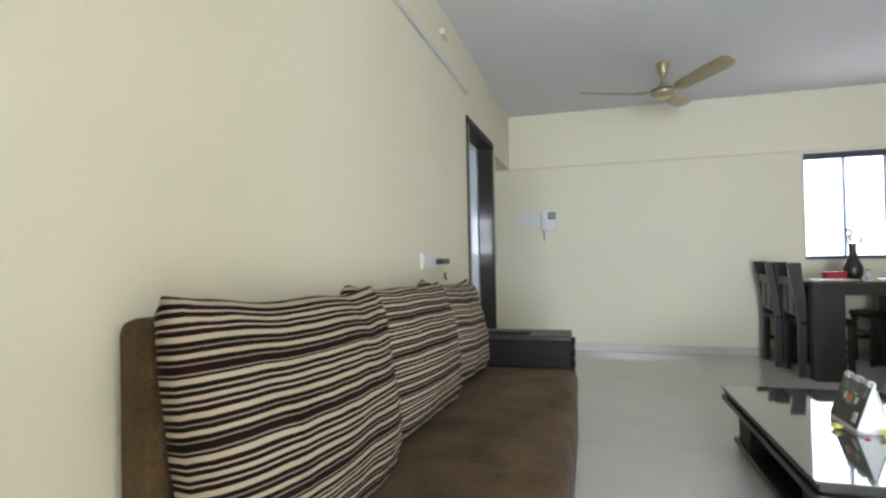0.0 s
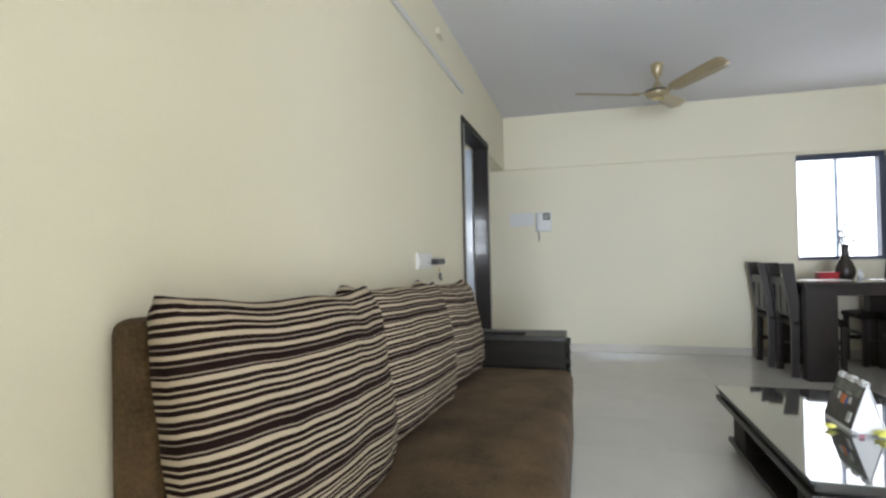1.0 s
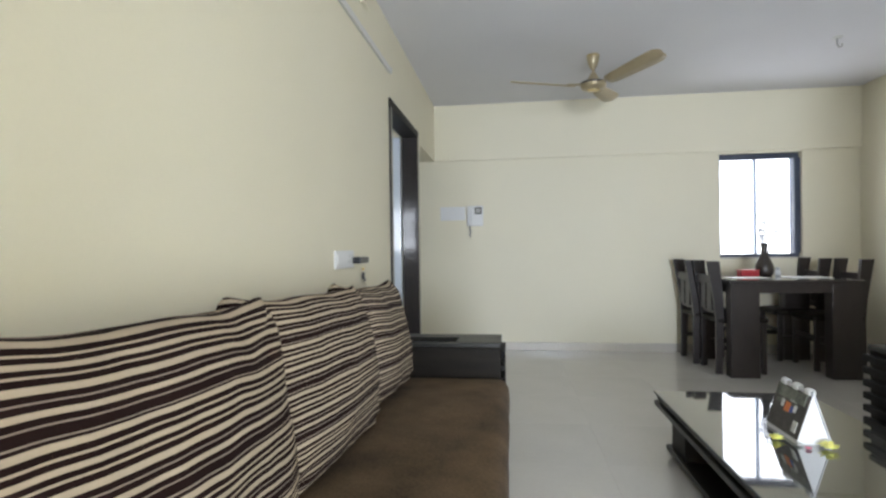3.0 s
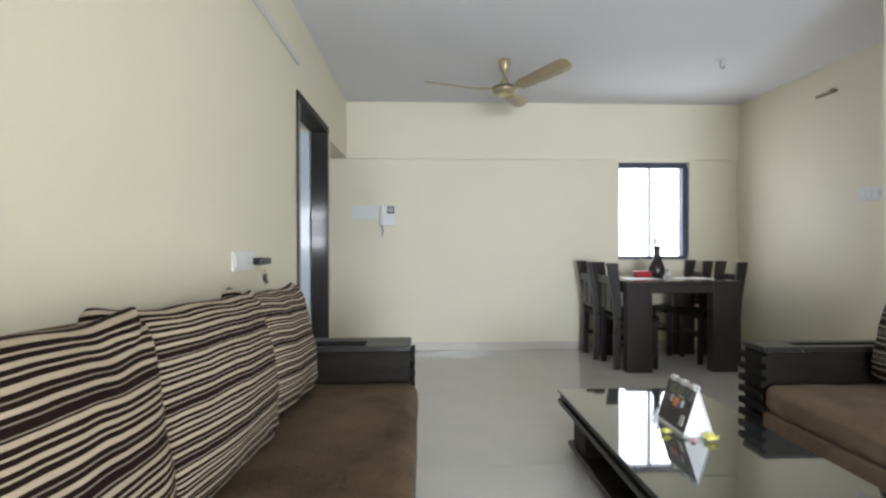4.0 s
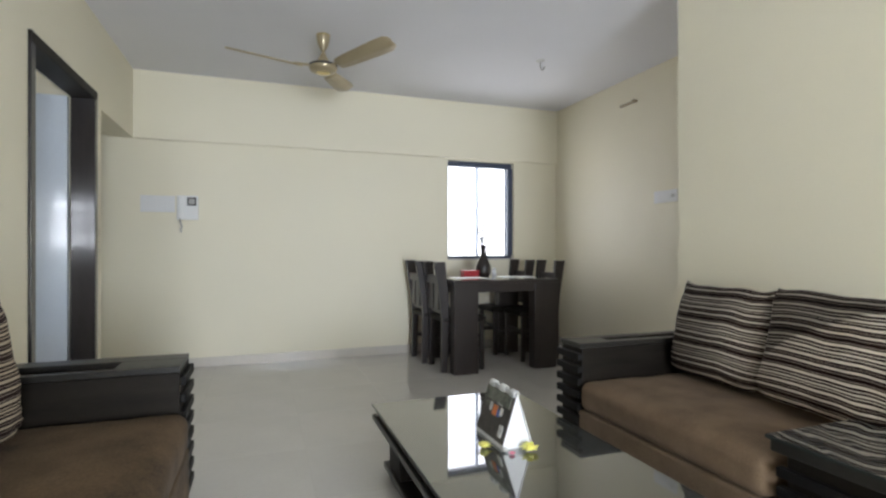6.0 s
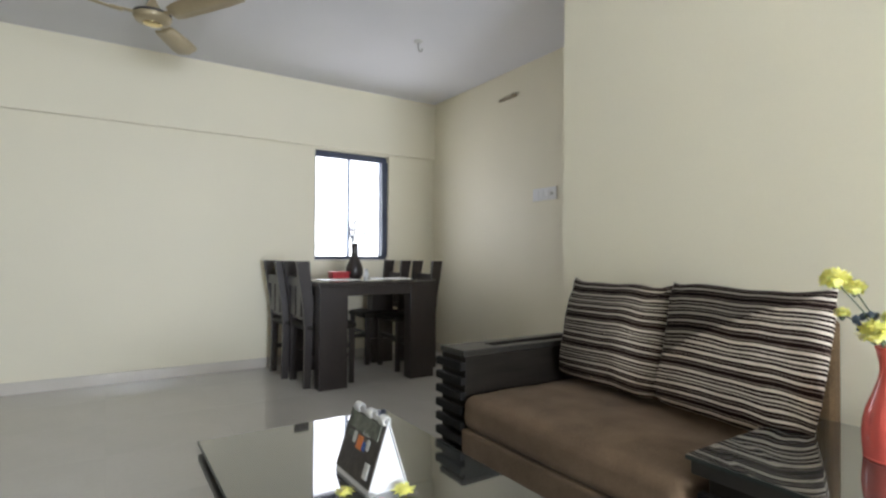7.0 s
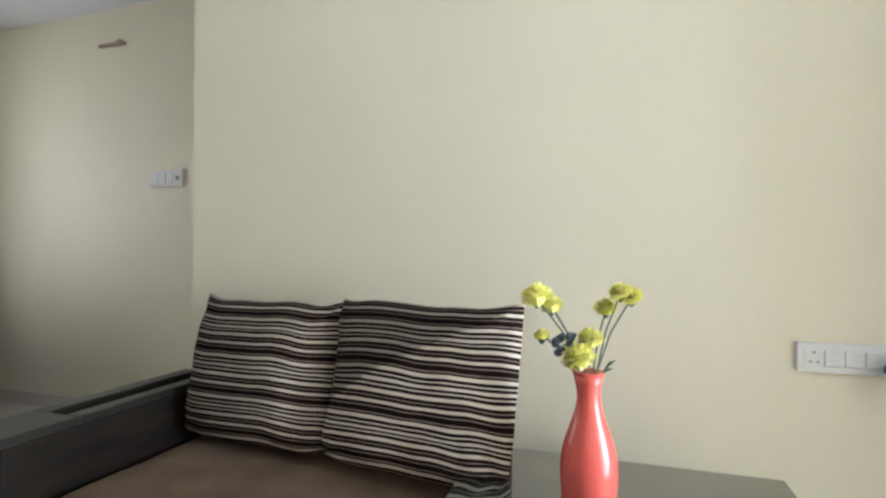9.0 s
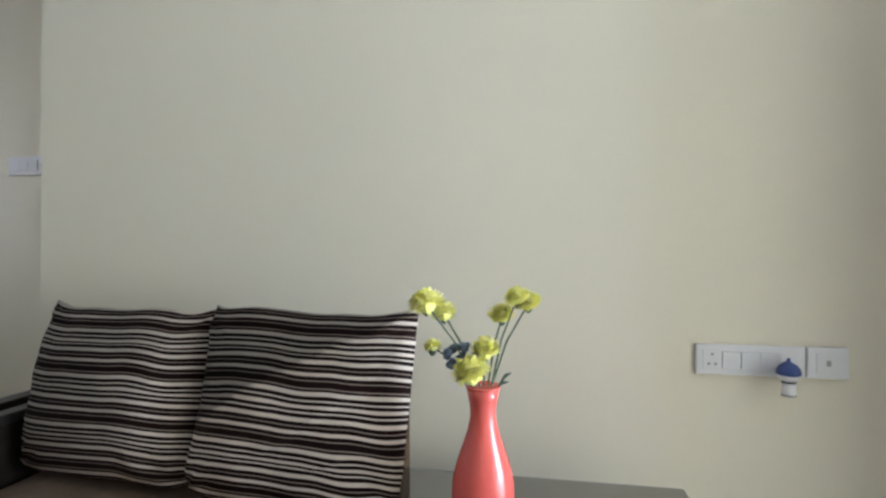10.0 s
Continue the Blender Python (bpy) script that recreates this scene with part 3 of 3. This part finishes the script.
loose_flower(1.875, 1.775, 0.32, 0.016, PALE, "small pale blossom lying on the glass top", 5)
loose_flower(1.89, 1.74, 0.32, 0.013, PINK, "small pink blossom lying on the glass top", 6)


# ---- coral vase with flowers on the side table
def flower_vase():
    vx, vy, vz = 2.865, 0.918, 0.504
    v = thing("vase", pose(vx, vy, vz), "tall coral red glazed vase on the black table", "vase")
    prof = [(0.060, 0.0), (0.0625, 0.004), (0.065, 0.03), (0.0665, 0.06), (0.064, 0.09), (0.056, 0.12), (0.044, 0.15), (0.033, 0.18), (0.0275, 0.205),
            (0.0275, 0.22), (0.031, 0.24), (0.036, 0.262), (0.0335, 0.262), (0.0265, 0.235), (0.024, 0.21), (0.024, 0.15)]
    prof = [(q * 0.93, z * 1.04) for q, z in prof]
    part("body", lathe(prof, 40), CORAL, v, "", True)
    part("foot_ring", lathe([(q * 0.93, z * 1.04) for q, z in ((0.058, 0.0), (0.0615, 0.0), (0.0632, 0.003), (0.0632, 0.006), (0.060, 0.007))], 40), CORAL, v, "", True)
    part("lip", lathe([(q * 0.93, z * 1.04) for q, z in ((0.0342, 0.259), (0.0368, 0.2595), (0.0374, 0.2625), (0.0362, 0.2648), (0.0342, 0.2635))], 40), CORAL, v, "thin rounded coral lip", True)
    b = thing("bouquet", pose(vx, vy, vz + 0.272), "yellow carnations with thin green stems in the vase", "flowers")
    heads = [(0.108, 0.162, 0.030), (0.080, 0.140, 0.024), (0.100, 0.076, 0.016), (0.018, 0.036, 0.034), (-0.004, 0.070, 0.028), (-0.036, 0.138, 0.024),
             (-0.066, 0.176, 0.022), (-0.088, 0.166, 0.022)]
    for k, (dy, dz, r) in enumerate(heads):
        dx = (-0.03, 0.01, -0.01, -0.05, 0.0, 0.02, -0.01, 0.0)[k]
        root = Vector((dx * 0.05, dy * 0.05, -0.08))
        top = Vector((dx, dy, dz))
        flat = Vector((dx, dy, 0))
        rim = flat * min(0.25, 0.017 / flat.length) + Vector((0, 0, 0.002))
        midp = rim.lerp(top, 0.5) + Vector((0, -dy * 0.08, 0.006))
        st = part("stem", tube([root, rim, midp, midp.lerp(top, 0.6), top], 0.0019), STEM, b)
        part("calyx", lathe([(0.002, -0.012), (0.007, -0.006), (0.008, 0.004)], 10), STEM, st).matrix_local = Matrix.Translation(top - Vector((0, 0, r * 0.35)))
        h = part("flower_head", petal_ball(r * 1.14, 20 + k, 190), YELLOW, b, "ruffled yellow flower head")
        h.matrix_local = pose(*top, -12, dy * 250, 0)
    rnd = random.Random(5)
    for k in range(16):
        a = Vector((rnd.uniform(-0.02, 0.02), 0.052 + rnd.uniform(-0.022, 0.02), 0.055 + rnd.uniform(-0.018, 0.025)))
        bm = bmesh.new()
        bmesh.ops.create_icosphere(bm, subdivisions=1, radius=0.007 + 0.004 * rnd.random(), matrix=Matrix.Translation(a))
        part("sprig", bm, FILLER, b)
    for dy, dz in ((0.06, 0.02), (-0.05, 0.012), (-0.055, 0.03), (0.03, 0.05)):
        bm = bmesh.new()
        q = [(0, dy * 0.5, 0.0), (0.006, dy * 0.75, dz * 0.8), (0, dy, dz), (-0.006, dy * 0.75, dz * 0.6)]
        top = [bm.verts.new((x, y, z + 0.001)) for x, y, z in q]
        low = [bm.verts.new((x, y, z - 0.001)) for x, y, z in q]
        bm.faces.new(top)
        bm.faces.new(low[::-1])
        for k in range(4):
            bm.faces.new((top[k], low[k], low[(k + 1) % 4], top[(k + 1) % 4]))
        part("leaf", bm, STEM, b)


flower_vase()


# ---- dining set
def dining_table():
    t = thing("dining_table", pose(0, 0, 0), "dark wooden dining table with broad panel legs", "table")
    x0, x1, y0, y1, z = 2.55, 3.56, 4.10, 4.98, 0.80
    part("tabletop", boxes((x0, x1, y0, y1, z - 0.035, z - 0.008, 0.004)), DINING, t)
    part("glass_top", boxes((x0 + 0.01, x1 - 0.01, y0 + 0.01, y1 - 0.01, z - 0.008, z, 0.002)), BLACKGLASS, t, "dark glass laid on the tabletop")
    part("apron", boxes((x0 + 0.03, x1 - 0.03, y0 + 0.03, y1 - 0.03, z - 0.11, z - 0.035, 0.003)), DINING, t)
    for x in (x0 + 0.015, x1 - 0.235):
        for y in (y0 + 0.02, y1 - 0.13):
            part("leg", boxes((x, x + 0.22, y, y + 0.11, 0.0, z - 0.035, 0.004)), DINING, t)


dining_table()


def dining_chair():
    """Seat towards +x, tall split back at x = 0."""
    c = thing("dining_chair", pose(0, 0, 0), "dark wooden dining chair with a tall split back", "chair", "chairs round the dining table")
    w = 0.185
    for y in (-w, w - 0.032):
        bm = bmesh.new()
        stations = [(0.0, 0.0, 0.05), (0.44, 0.005, 0.06), (0.62, -0.01, 0.075), (0.95, -0.065, 0.10)]
        rings = [[bm.verts.new((x + dx * wide, y + dy, z)) for dx, dy in ((0, 0), (1, 0), (1, 0.032), (0, 0.032))] for z, x, wide in stations]
        for p, q in zip(rings, rings[1:]):
            for k in range(4):
                bm.faces.new((p[k], p[(k + 1) % 4], q[(k + 1) % 4], q[k]))
        bm.faces.new(rings[0][::-1])
        bm.faces.new(rings[-1])
        part("back_post", bm, DINING, c)
        part("front_leg", boxes((0.36, 0.40, y, y + 0.032, 0.0, 0.43, 0.003)), DINING, c)
    part("back_rail", boxes((-0.03, 0.0, -w + 0.032, w - 0.032, 0.76, 0.83, 0.004)), DINING, c)
    part("back_rail", boxes((0.012, 0.035, -w + 0.032, w - 0.032, 0.50, 0.545, 0.003)), DINING, c)
    for y in (-0.125, 0.015):
        part("back_slat", boxes((-0.012, 0.012, y, y + 0.11, 0.53, 0.775, 0.003)), DINING, c)
    part("seat", soft_block(0.01, 0.42, -0.188, 0.188, 0.425, 0.475, 0.012, 4, 0.02, 8), WENGE, c, "dark padded seat", True)
    for y in (-w + 0.008, w - 0.032):
        part("stretcher", boxes((0.045, 0.36, y, y + 0.024, 0.20, 0.235, 0.002)), DINING, c)
    part("stretcher", boxes((0.365, 0.39, -w + 0.04, w - 0.04, 0.27, 0.30, 0.002)), DINING, c)
    return c


chair = dining_chair()
chair.matrix_basis = pose(2.445, 4.83, 0)
copy_thing(chair, pose(2.495, 4.435, 0))
copy_thing(chair, pose(3.64, 4.975, 0, 0, 0, 180))
copy_thing(chair, pose(3.745, 4.585, 0, 0, 0, 180))


def table_ware():
    b = thing("serving_box", pose(2.90, 4.60, 0.80), "small red lacquer box on the dining table", "box")
    part("box_body", boxes((-0.075, 0.075, -0.05, 0.05, 0, 0.045, 0.006)), RED, b)
    part("lid", boxes((-0.08, 0.08, -0.055, 0.055, 0.045, 0.06, 0.005)), RED, b)
    v = thing("vase", pose(3.04, 4.60, 0.80), "dark pottery vase with sparse dry twigs", "vase")
    part("body", lathe([(0.052, 0), (0.068, 0.025), (0.074, 0.06), (0.070, 0.10), (0.052, 0.145), (0.033, 0.185), (0.026, 0.225), (0.028, 0.265), (0.034, 0.30), (0.028, 0.30), (0.018, 0.2)], 28), DINING, v, "", True)
    rnd = random.Random(9)
    for k, (dx, dz) in enumerate(((-0.04, 0.30), (0.015, 0.42), (0.10, 0.26), (-0.01, 0.36))):
        st = part("twig", tube([(0, 0, 0.1), (dx * 0.3, 0, 0.2), (dx * 0.7, 0.02, 0.2 + dz * 0.5), (dx, 0.02, 0.2 + dz * 0.85)], 0.005, 5), TWIG, v)
        for j in range(6):
            bm = bmesh.new()
            p = Vector((dx * (0.6 + 0.08 * j), rnd.uniform(-0.02, 0.02), 0.2 + dz * (0.4 + 0.07 * j) + rnd.uniform(-0.01, 0.01)))
            bmesh.ops.create_icosphere(bm, subdivisions=1, radius=0.011, matrix=Matrix.Translation(p) @ Matrix.Diagonal((1.6, 0.5, 0.8, 1)))
            part("bud", bm, PALE if k % 2 else TWIG, st)
    s = thing("salt_shaker", pose(3.15, 4.60, 0.80), "small white salt shaker on the dining table", "shaker")
    part("body", lathe([(0.02, 0), (0.024, 0.02), (0.02, 0.05), (0.016, 0.06)], 16), PLASTIC, s, "", True)
    part("cap", lathe([(0.017, 0.06), (0.017, 0.075), (0.01, 0.08)], 16), STEEL, s, "", True)
    for k, (x, y) in enumerate(((2.80, 4.40), (3.28, 4.40))):
        m = new("place_mat", mesh("place_mat", boxes((-0.16, 0.16, -0.11, 0.11, 0, 0.004, 0.0015)), PALE))
        m.matrix_world = pose(x, y, 0.80)
        tagged(m, "pale woven mat lying on the dining table", "mat", "place mats")


table_ware()


# ---- ceiling fan
def ceiling_fan():
    f = thing("ceiling_fan", pose(1.461, 3.876, H), "champagne gold three-blade ceiling fan at rest", "fan")
    part("canopy", lathe([(0.040, 0.0), (0.047, -0.008), (0.048, -0.030), (0.043, -0.060), (0.032, -0.090), (0.020, -0.112), (0.015, -0.122)], 28), GOLD, f, "", True)
    part("canopy_rim", lathe([(0.046, -0.003), (0.0495, -0.006), (0.0495, -0.012), (0.047, -0.014)], 28), BRASS, f, "bright brass rim", True)
    part("downrod", tube([(0, 0, -0.11), (0, 0, -0.19)], 0.011, 12), GOLD, f)
    part("motor_cover", lathe([(0.015, -0.135), (0.022, -0.150), (0.034, -0.175), (0.048, -0.200), (0.062, -0.216)], 28), GOLD, f, "", True)
    mo = part("motor", lathe([(0.060, -0.212), (0.092, -0.222), (0.100, -0.236), (0.100, -0.250), (0.088, -0.268), (0.050, -0.280)], 36), GOLD, f, "", True)
    part("trim_ring", lathe([(0.098, -0.222), (0.1025, -0.226), (0.1025, -0.234), (0.099, -0.238)], 36), BLACK, mo, "dark band round the motor", True)
    part("bottom_cap", lathe([(0.052, -0.277), (0.048, -0.284), (0.030, -0.289), (0.008, -0.291)], 28), BRASS, mo, "polished brass bottom cap", True)
    for k in range(3):
        a = 66 + 120 * k
        bm = bmesh.new()
        stations = [(0.15, 0.042), (0.20, 0.052), (0.35, 0.06), (0.52, 0.066), (0.61, 0.064), (0.645, 0.045), (0.655, 0.02)]
        rings = []
        for r, w in stations:
            tw = 0.16
            rings.append([bm.verts.new((r, s * w, -0.243 - s * w * tw * 2.2 + o - 0.010 * (1 - s * s) + (r - 0.15) * 0.09)) for s, o in ((-1, 0.002), (0, 0.002), (1, 0.002), (1, -0.002), (0, -0.002), (-1, -0.002))])
        for p, q in zip(rings, rings[1:]):
            for i in range(6):
                bm.faces.new((p[i], p[(i + 1) % 6], q[(i + 1) % 6], q[i]))
        bm.faces.new(rings[0][::-1])
        bm.faces.new(rings[-1])
        bl = part("blade", bm, GOLD, f, "", True)
        bl.matrix_local = pose(0, 0, 0, 0, 0, a)
        part("bracket", boxes((0.085, 0.21, -0.018, 0.018, -0.2385, -0.2325, 0.002)), GOLD, bl)
        for xx in (0.165, 0.195):
            part("screw", lathe([(0.006, -0.2325), (0.006, -0.230), (0.003, -0.229)], 8), STEEL, bl).matrix_local = Matrix.Translation((xx, 0, 0))


ceiling_fan()


# ---- small fittings
def ceiling_hook():
    h = thing("ceiling_hook", pose(3.20, 3.81, H), "small metal fan hook in the ceiling", "hook")
    part("plate", lathe([(0.035, 0.0), (0.035, -0.006), (0.02, -0.012)], 20), PALE, h)
    part("hook", tube([(0, 0, -0.01), (0, 0, -0.05), (0.012, 0, -0.075), (0.03, 0, -0.07), (0.034, 0, -0.05)], 0.006, 8), GREY, h)


ceiling_hook()


def plate(m, length, height, modules, label, group=""):
    """A wall plate, x along its length, y out of the wall."""
    s = thing("switch_plate", m, label, "switch plate", group)
    part("cover", boxes((0, length, -0.012, 0, 0, height, 0.003)), PLASTIC, s)
    n = len(modules)
    w = (length - 0.03) / n
    for k, kind in enumerate(modules):
        a = 0.015 + k * w
        if kind == "s":
            part("switch", boxes((a + 0.001, a + w - 0.001, -0.017, -0.011, height * 0.22, height * 0.78, 0.002)), PLASTIC, s)
        elif kind == "p":
            so = part("socket", boxes((a + 0.001, a + w - 0.001, -0.014, -0.011, height * 0.18, height * 0.82, 0.001)), PLASTIC, s)
            for dx, dz in ((0.5, 0.68), (0.32, 0.36), (0.68, 0.36)):
                part("pin_hole", boxes((a + w * dx - 0.003, a + w * dx + 0.003, -0.0155, -0.0138, height * dz - 0.003, height * dz + 0.003)), GREY, so)
        elif kind == "d":
            part("rocker", boxes((a + 0.004, a + w - 0.004, -0.0145, -0.011, height * 0.2, height * 0.8, 0.001)), PLASTIC, s)
            part("indicator", boxes((a + w / 2 - 0.005, a + w / 2 + 0.005, -0.016, -0.0143, height / 2 - 0.007, height / 2 + 0.007, 0.001)), GREY, s, "small grey indicator")
        elif kind == "r":
            part("regulator_knob", lathe([(0.012, 0), (0.011, 0.012), (0.008, 0.014)], 20), PALE, s, "", True).matrix_local = pose(a + w / 2, -0.012, height / 2, 90)
    return s


# left wall: plate with a plugged charger and hanging keys
plate(pose(0, 1.89, 1.005, 0, 0, 90), 0.27, 0.085, "ssspp", "white switch plate with a black plug on the cream wall")


def charger():
    c = thing("plug", pose(0.012, 2.215, 1.042), "black plug adaptor beside the switch plate", "plug")
    part("body", boxes((-0.012, 0.045, -0.085, 0.06, -0.018, 0.014, 0.006)), BLACK, c)
    k = thing("key_hook", pose(0.0, 2.34, 0.985), "small dark key hanging from a wall hook", "hook")
    part("hook", boxes((0.0, 0.012, -0.008, 0.008, -0.005, 0.012, 0.002)), BRASS, k)
    part("key", boxes((0.006, 0.012, -0.03, 0.012, -0.05, -0.012, 0.002), (0.006, 0.012, 0.004, 0.03, -0.062, -0.045, 0.002)), BLACK, k)


charger()

plate(pose(SOFA_WALL, 0.417, 0.734, 0, 0, -90), 0.250, 0.076, "pssss", "white switch and socket plate on the wall")
plate(pose(SOFA_WALL, 0.163, 0.734, 0, 0, -90), 0.092, 0.076, "d", "white square socket plate on the wall")
plate(pose(RIGHT, 3.607, 1.445, 0, 0, -90), 0.26, 0.10, "sssr", "white switch plate on the dining wall")


def air_freshener():
    a = thing("air_freshener", pose(SOFA_WALL - 0.052, 0.222, 0.750), "plug-in air freshener with a navy blue cap", "air freshener")
    part("cap", lathe([(0.0255, 0.0), (0.0262, 0.005), (0.024, 0.014), (0.018, 0.022), (0.009, 0.028), (0.004, 0.030), (0.0035, 0.038)], 28), NAVY, a, "navy blue domed cap", True)
    part("collar", lathe([(0.0125, -0.016), (0.019, -0.012), (0.0235, -0.006), (0.0250, -0.001)], 28), PLASTIC, a, "white flared collar", True)
    part("neck_band", lathe([(0.0125, -0.020), (0.0150, -0.0195), (0.0150, -0.0165), (0.0125, -0.016)], 24), BLACK, a, "dark band under the collar", True)
    part("bottle", lathe([(0.0125, -0.047), (0.0142, -0.046), (0.0142, -0.022), (0.0125, -0.020)], 24), PLASTIC, a, "small white bottle", True)
    part("foot_band", lathe([(0.0125, -0.051), (0.0158, -0.050), (0.0158, -0.046), (0.0125, -0.0455)], 24), GREY, a, "grey foot band", True)
    part("plug_pins", boxes((0.0, 0.045, -0.006, 0.006, -0.012, -0.002, 0.001)), PLASTIC, a)
    a.scale = (1.02, 1.02, 1.02)


air_freshener()


def intercom():
    plate(pose(0.05, BACK, 1.385, 0, 0, 0), 0.27, 0.145, "ssssss", "white switch plate beside the intercom")
    p = thing("intercom", pose(0.335, BACK, 1.32), "white wall intercom with a small dark screen and cord", "intercom")
    part("body", boxes((0, 0.175, -0.035, 0, 0, 0.215, 0.008)), PLASTIC, p)
    part("screen", boxes((0.085, 0.16, -0.038, -0.034, 0.125, 0.20, 0.002)), BLACK, p)
    part("screen_glass", boxes((0.098, 0.147, -0.0395, -0.037, 0.138, 0.187, 0.001)), GREY, p)
    part("handset", boxes((0.012, 0.055, -0.06, -0.034, 0.01, 0.205, 0.01)), PLASTIC, p)
    part("cord", tube([(0.03, -0.045, 0.01), (0.032, -0.04, -0.03), (0.045, -0.03, -0.06), (0.03, -0.03, -0.085), (0.04, -0.03, -0.11)], 0.007, 6), GREY, p)


intercom()


def cable_duct():
    d = thing("cable_duct", pose(0, 0, 0), "white plastic cable duct running along the wall", "cable duct")
    part("cover", boxes((0.0, 0.018, 0.2, 3.03, 2.265, 2.301, 0.003)), DUCT, d)
    part("end_cap", boxes((0.0, 0.021, 3.03, 3.05, 2.267, 2.303, 0.003)), DUCT, d)
    b = thing("wall_box", pose(0, 2.42, 2.45), "small cream junction box on the wall", "junction box")
    part("body", boxes((0, 0.03, -0.06, 0.06, -0.02, 0.02, 0.005)), WALL, b)


cable_duct()


def wall_lamp_holder():
    w = thing("lamp_holder", pose(RIGHT, 3.93, 2.375), "small tan lamp holder fixed high on the wall", "lamp holder")
    part("strip", boxes((-0.022, 0, -0.11, 0.11, -0.010, 0.010, 0.004)), TAN, w)
    part("base", boxes((-0.04, -0.022, -0.11, -0.07, -0.015, 0.015, 0.005)), TAN, w)


wall_lamp_holder()


# ---- floor tiles
def floor_tiles():
    size, gap = 0.6, 0.0012
    full = mesh("tile", boxes((0, size - gap, 0, size - gap, -0.004, 0.0)), TILE)
    y = NEAR - 0.1
    while y < BACK:
        x = -2.4 + 0.06
        while x < RIGHT:
            if (x > -0.75 or y > 0.7) and not (x > 2.7 and y < -0.9):
                t = new("tile", full)
                t.parent = floor
                t.matrix_world = pose(x, y, 0)
            x += size
        y += size


floor_tiles()
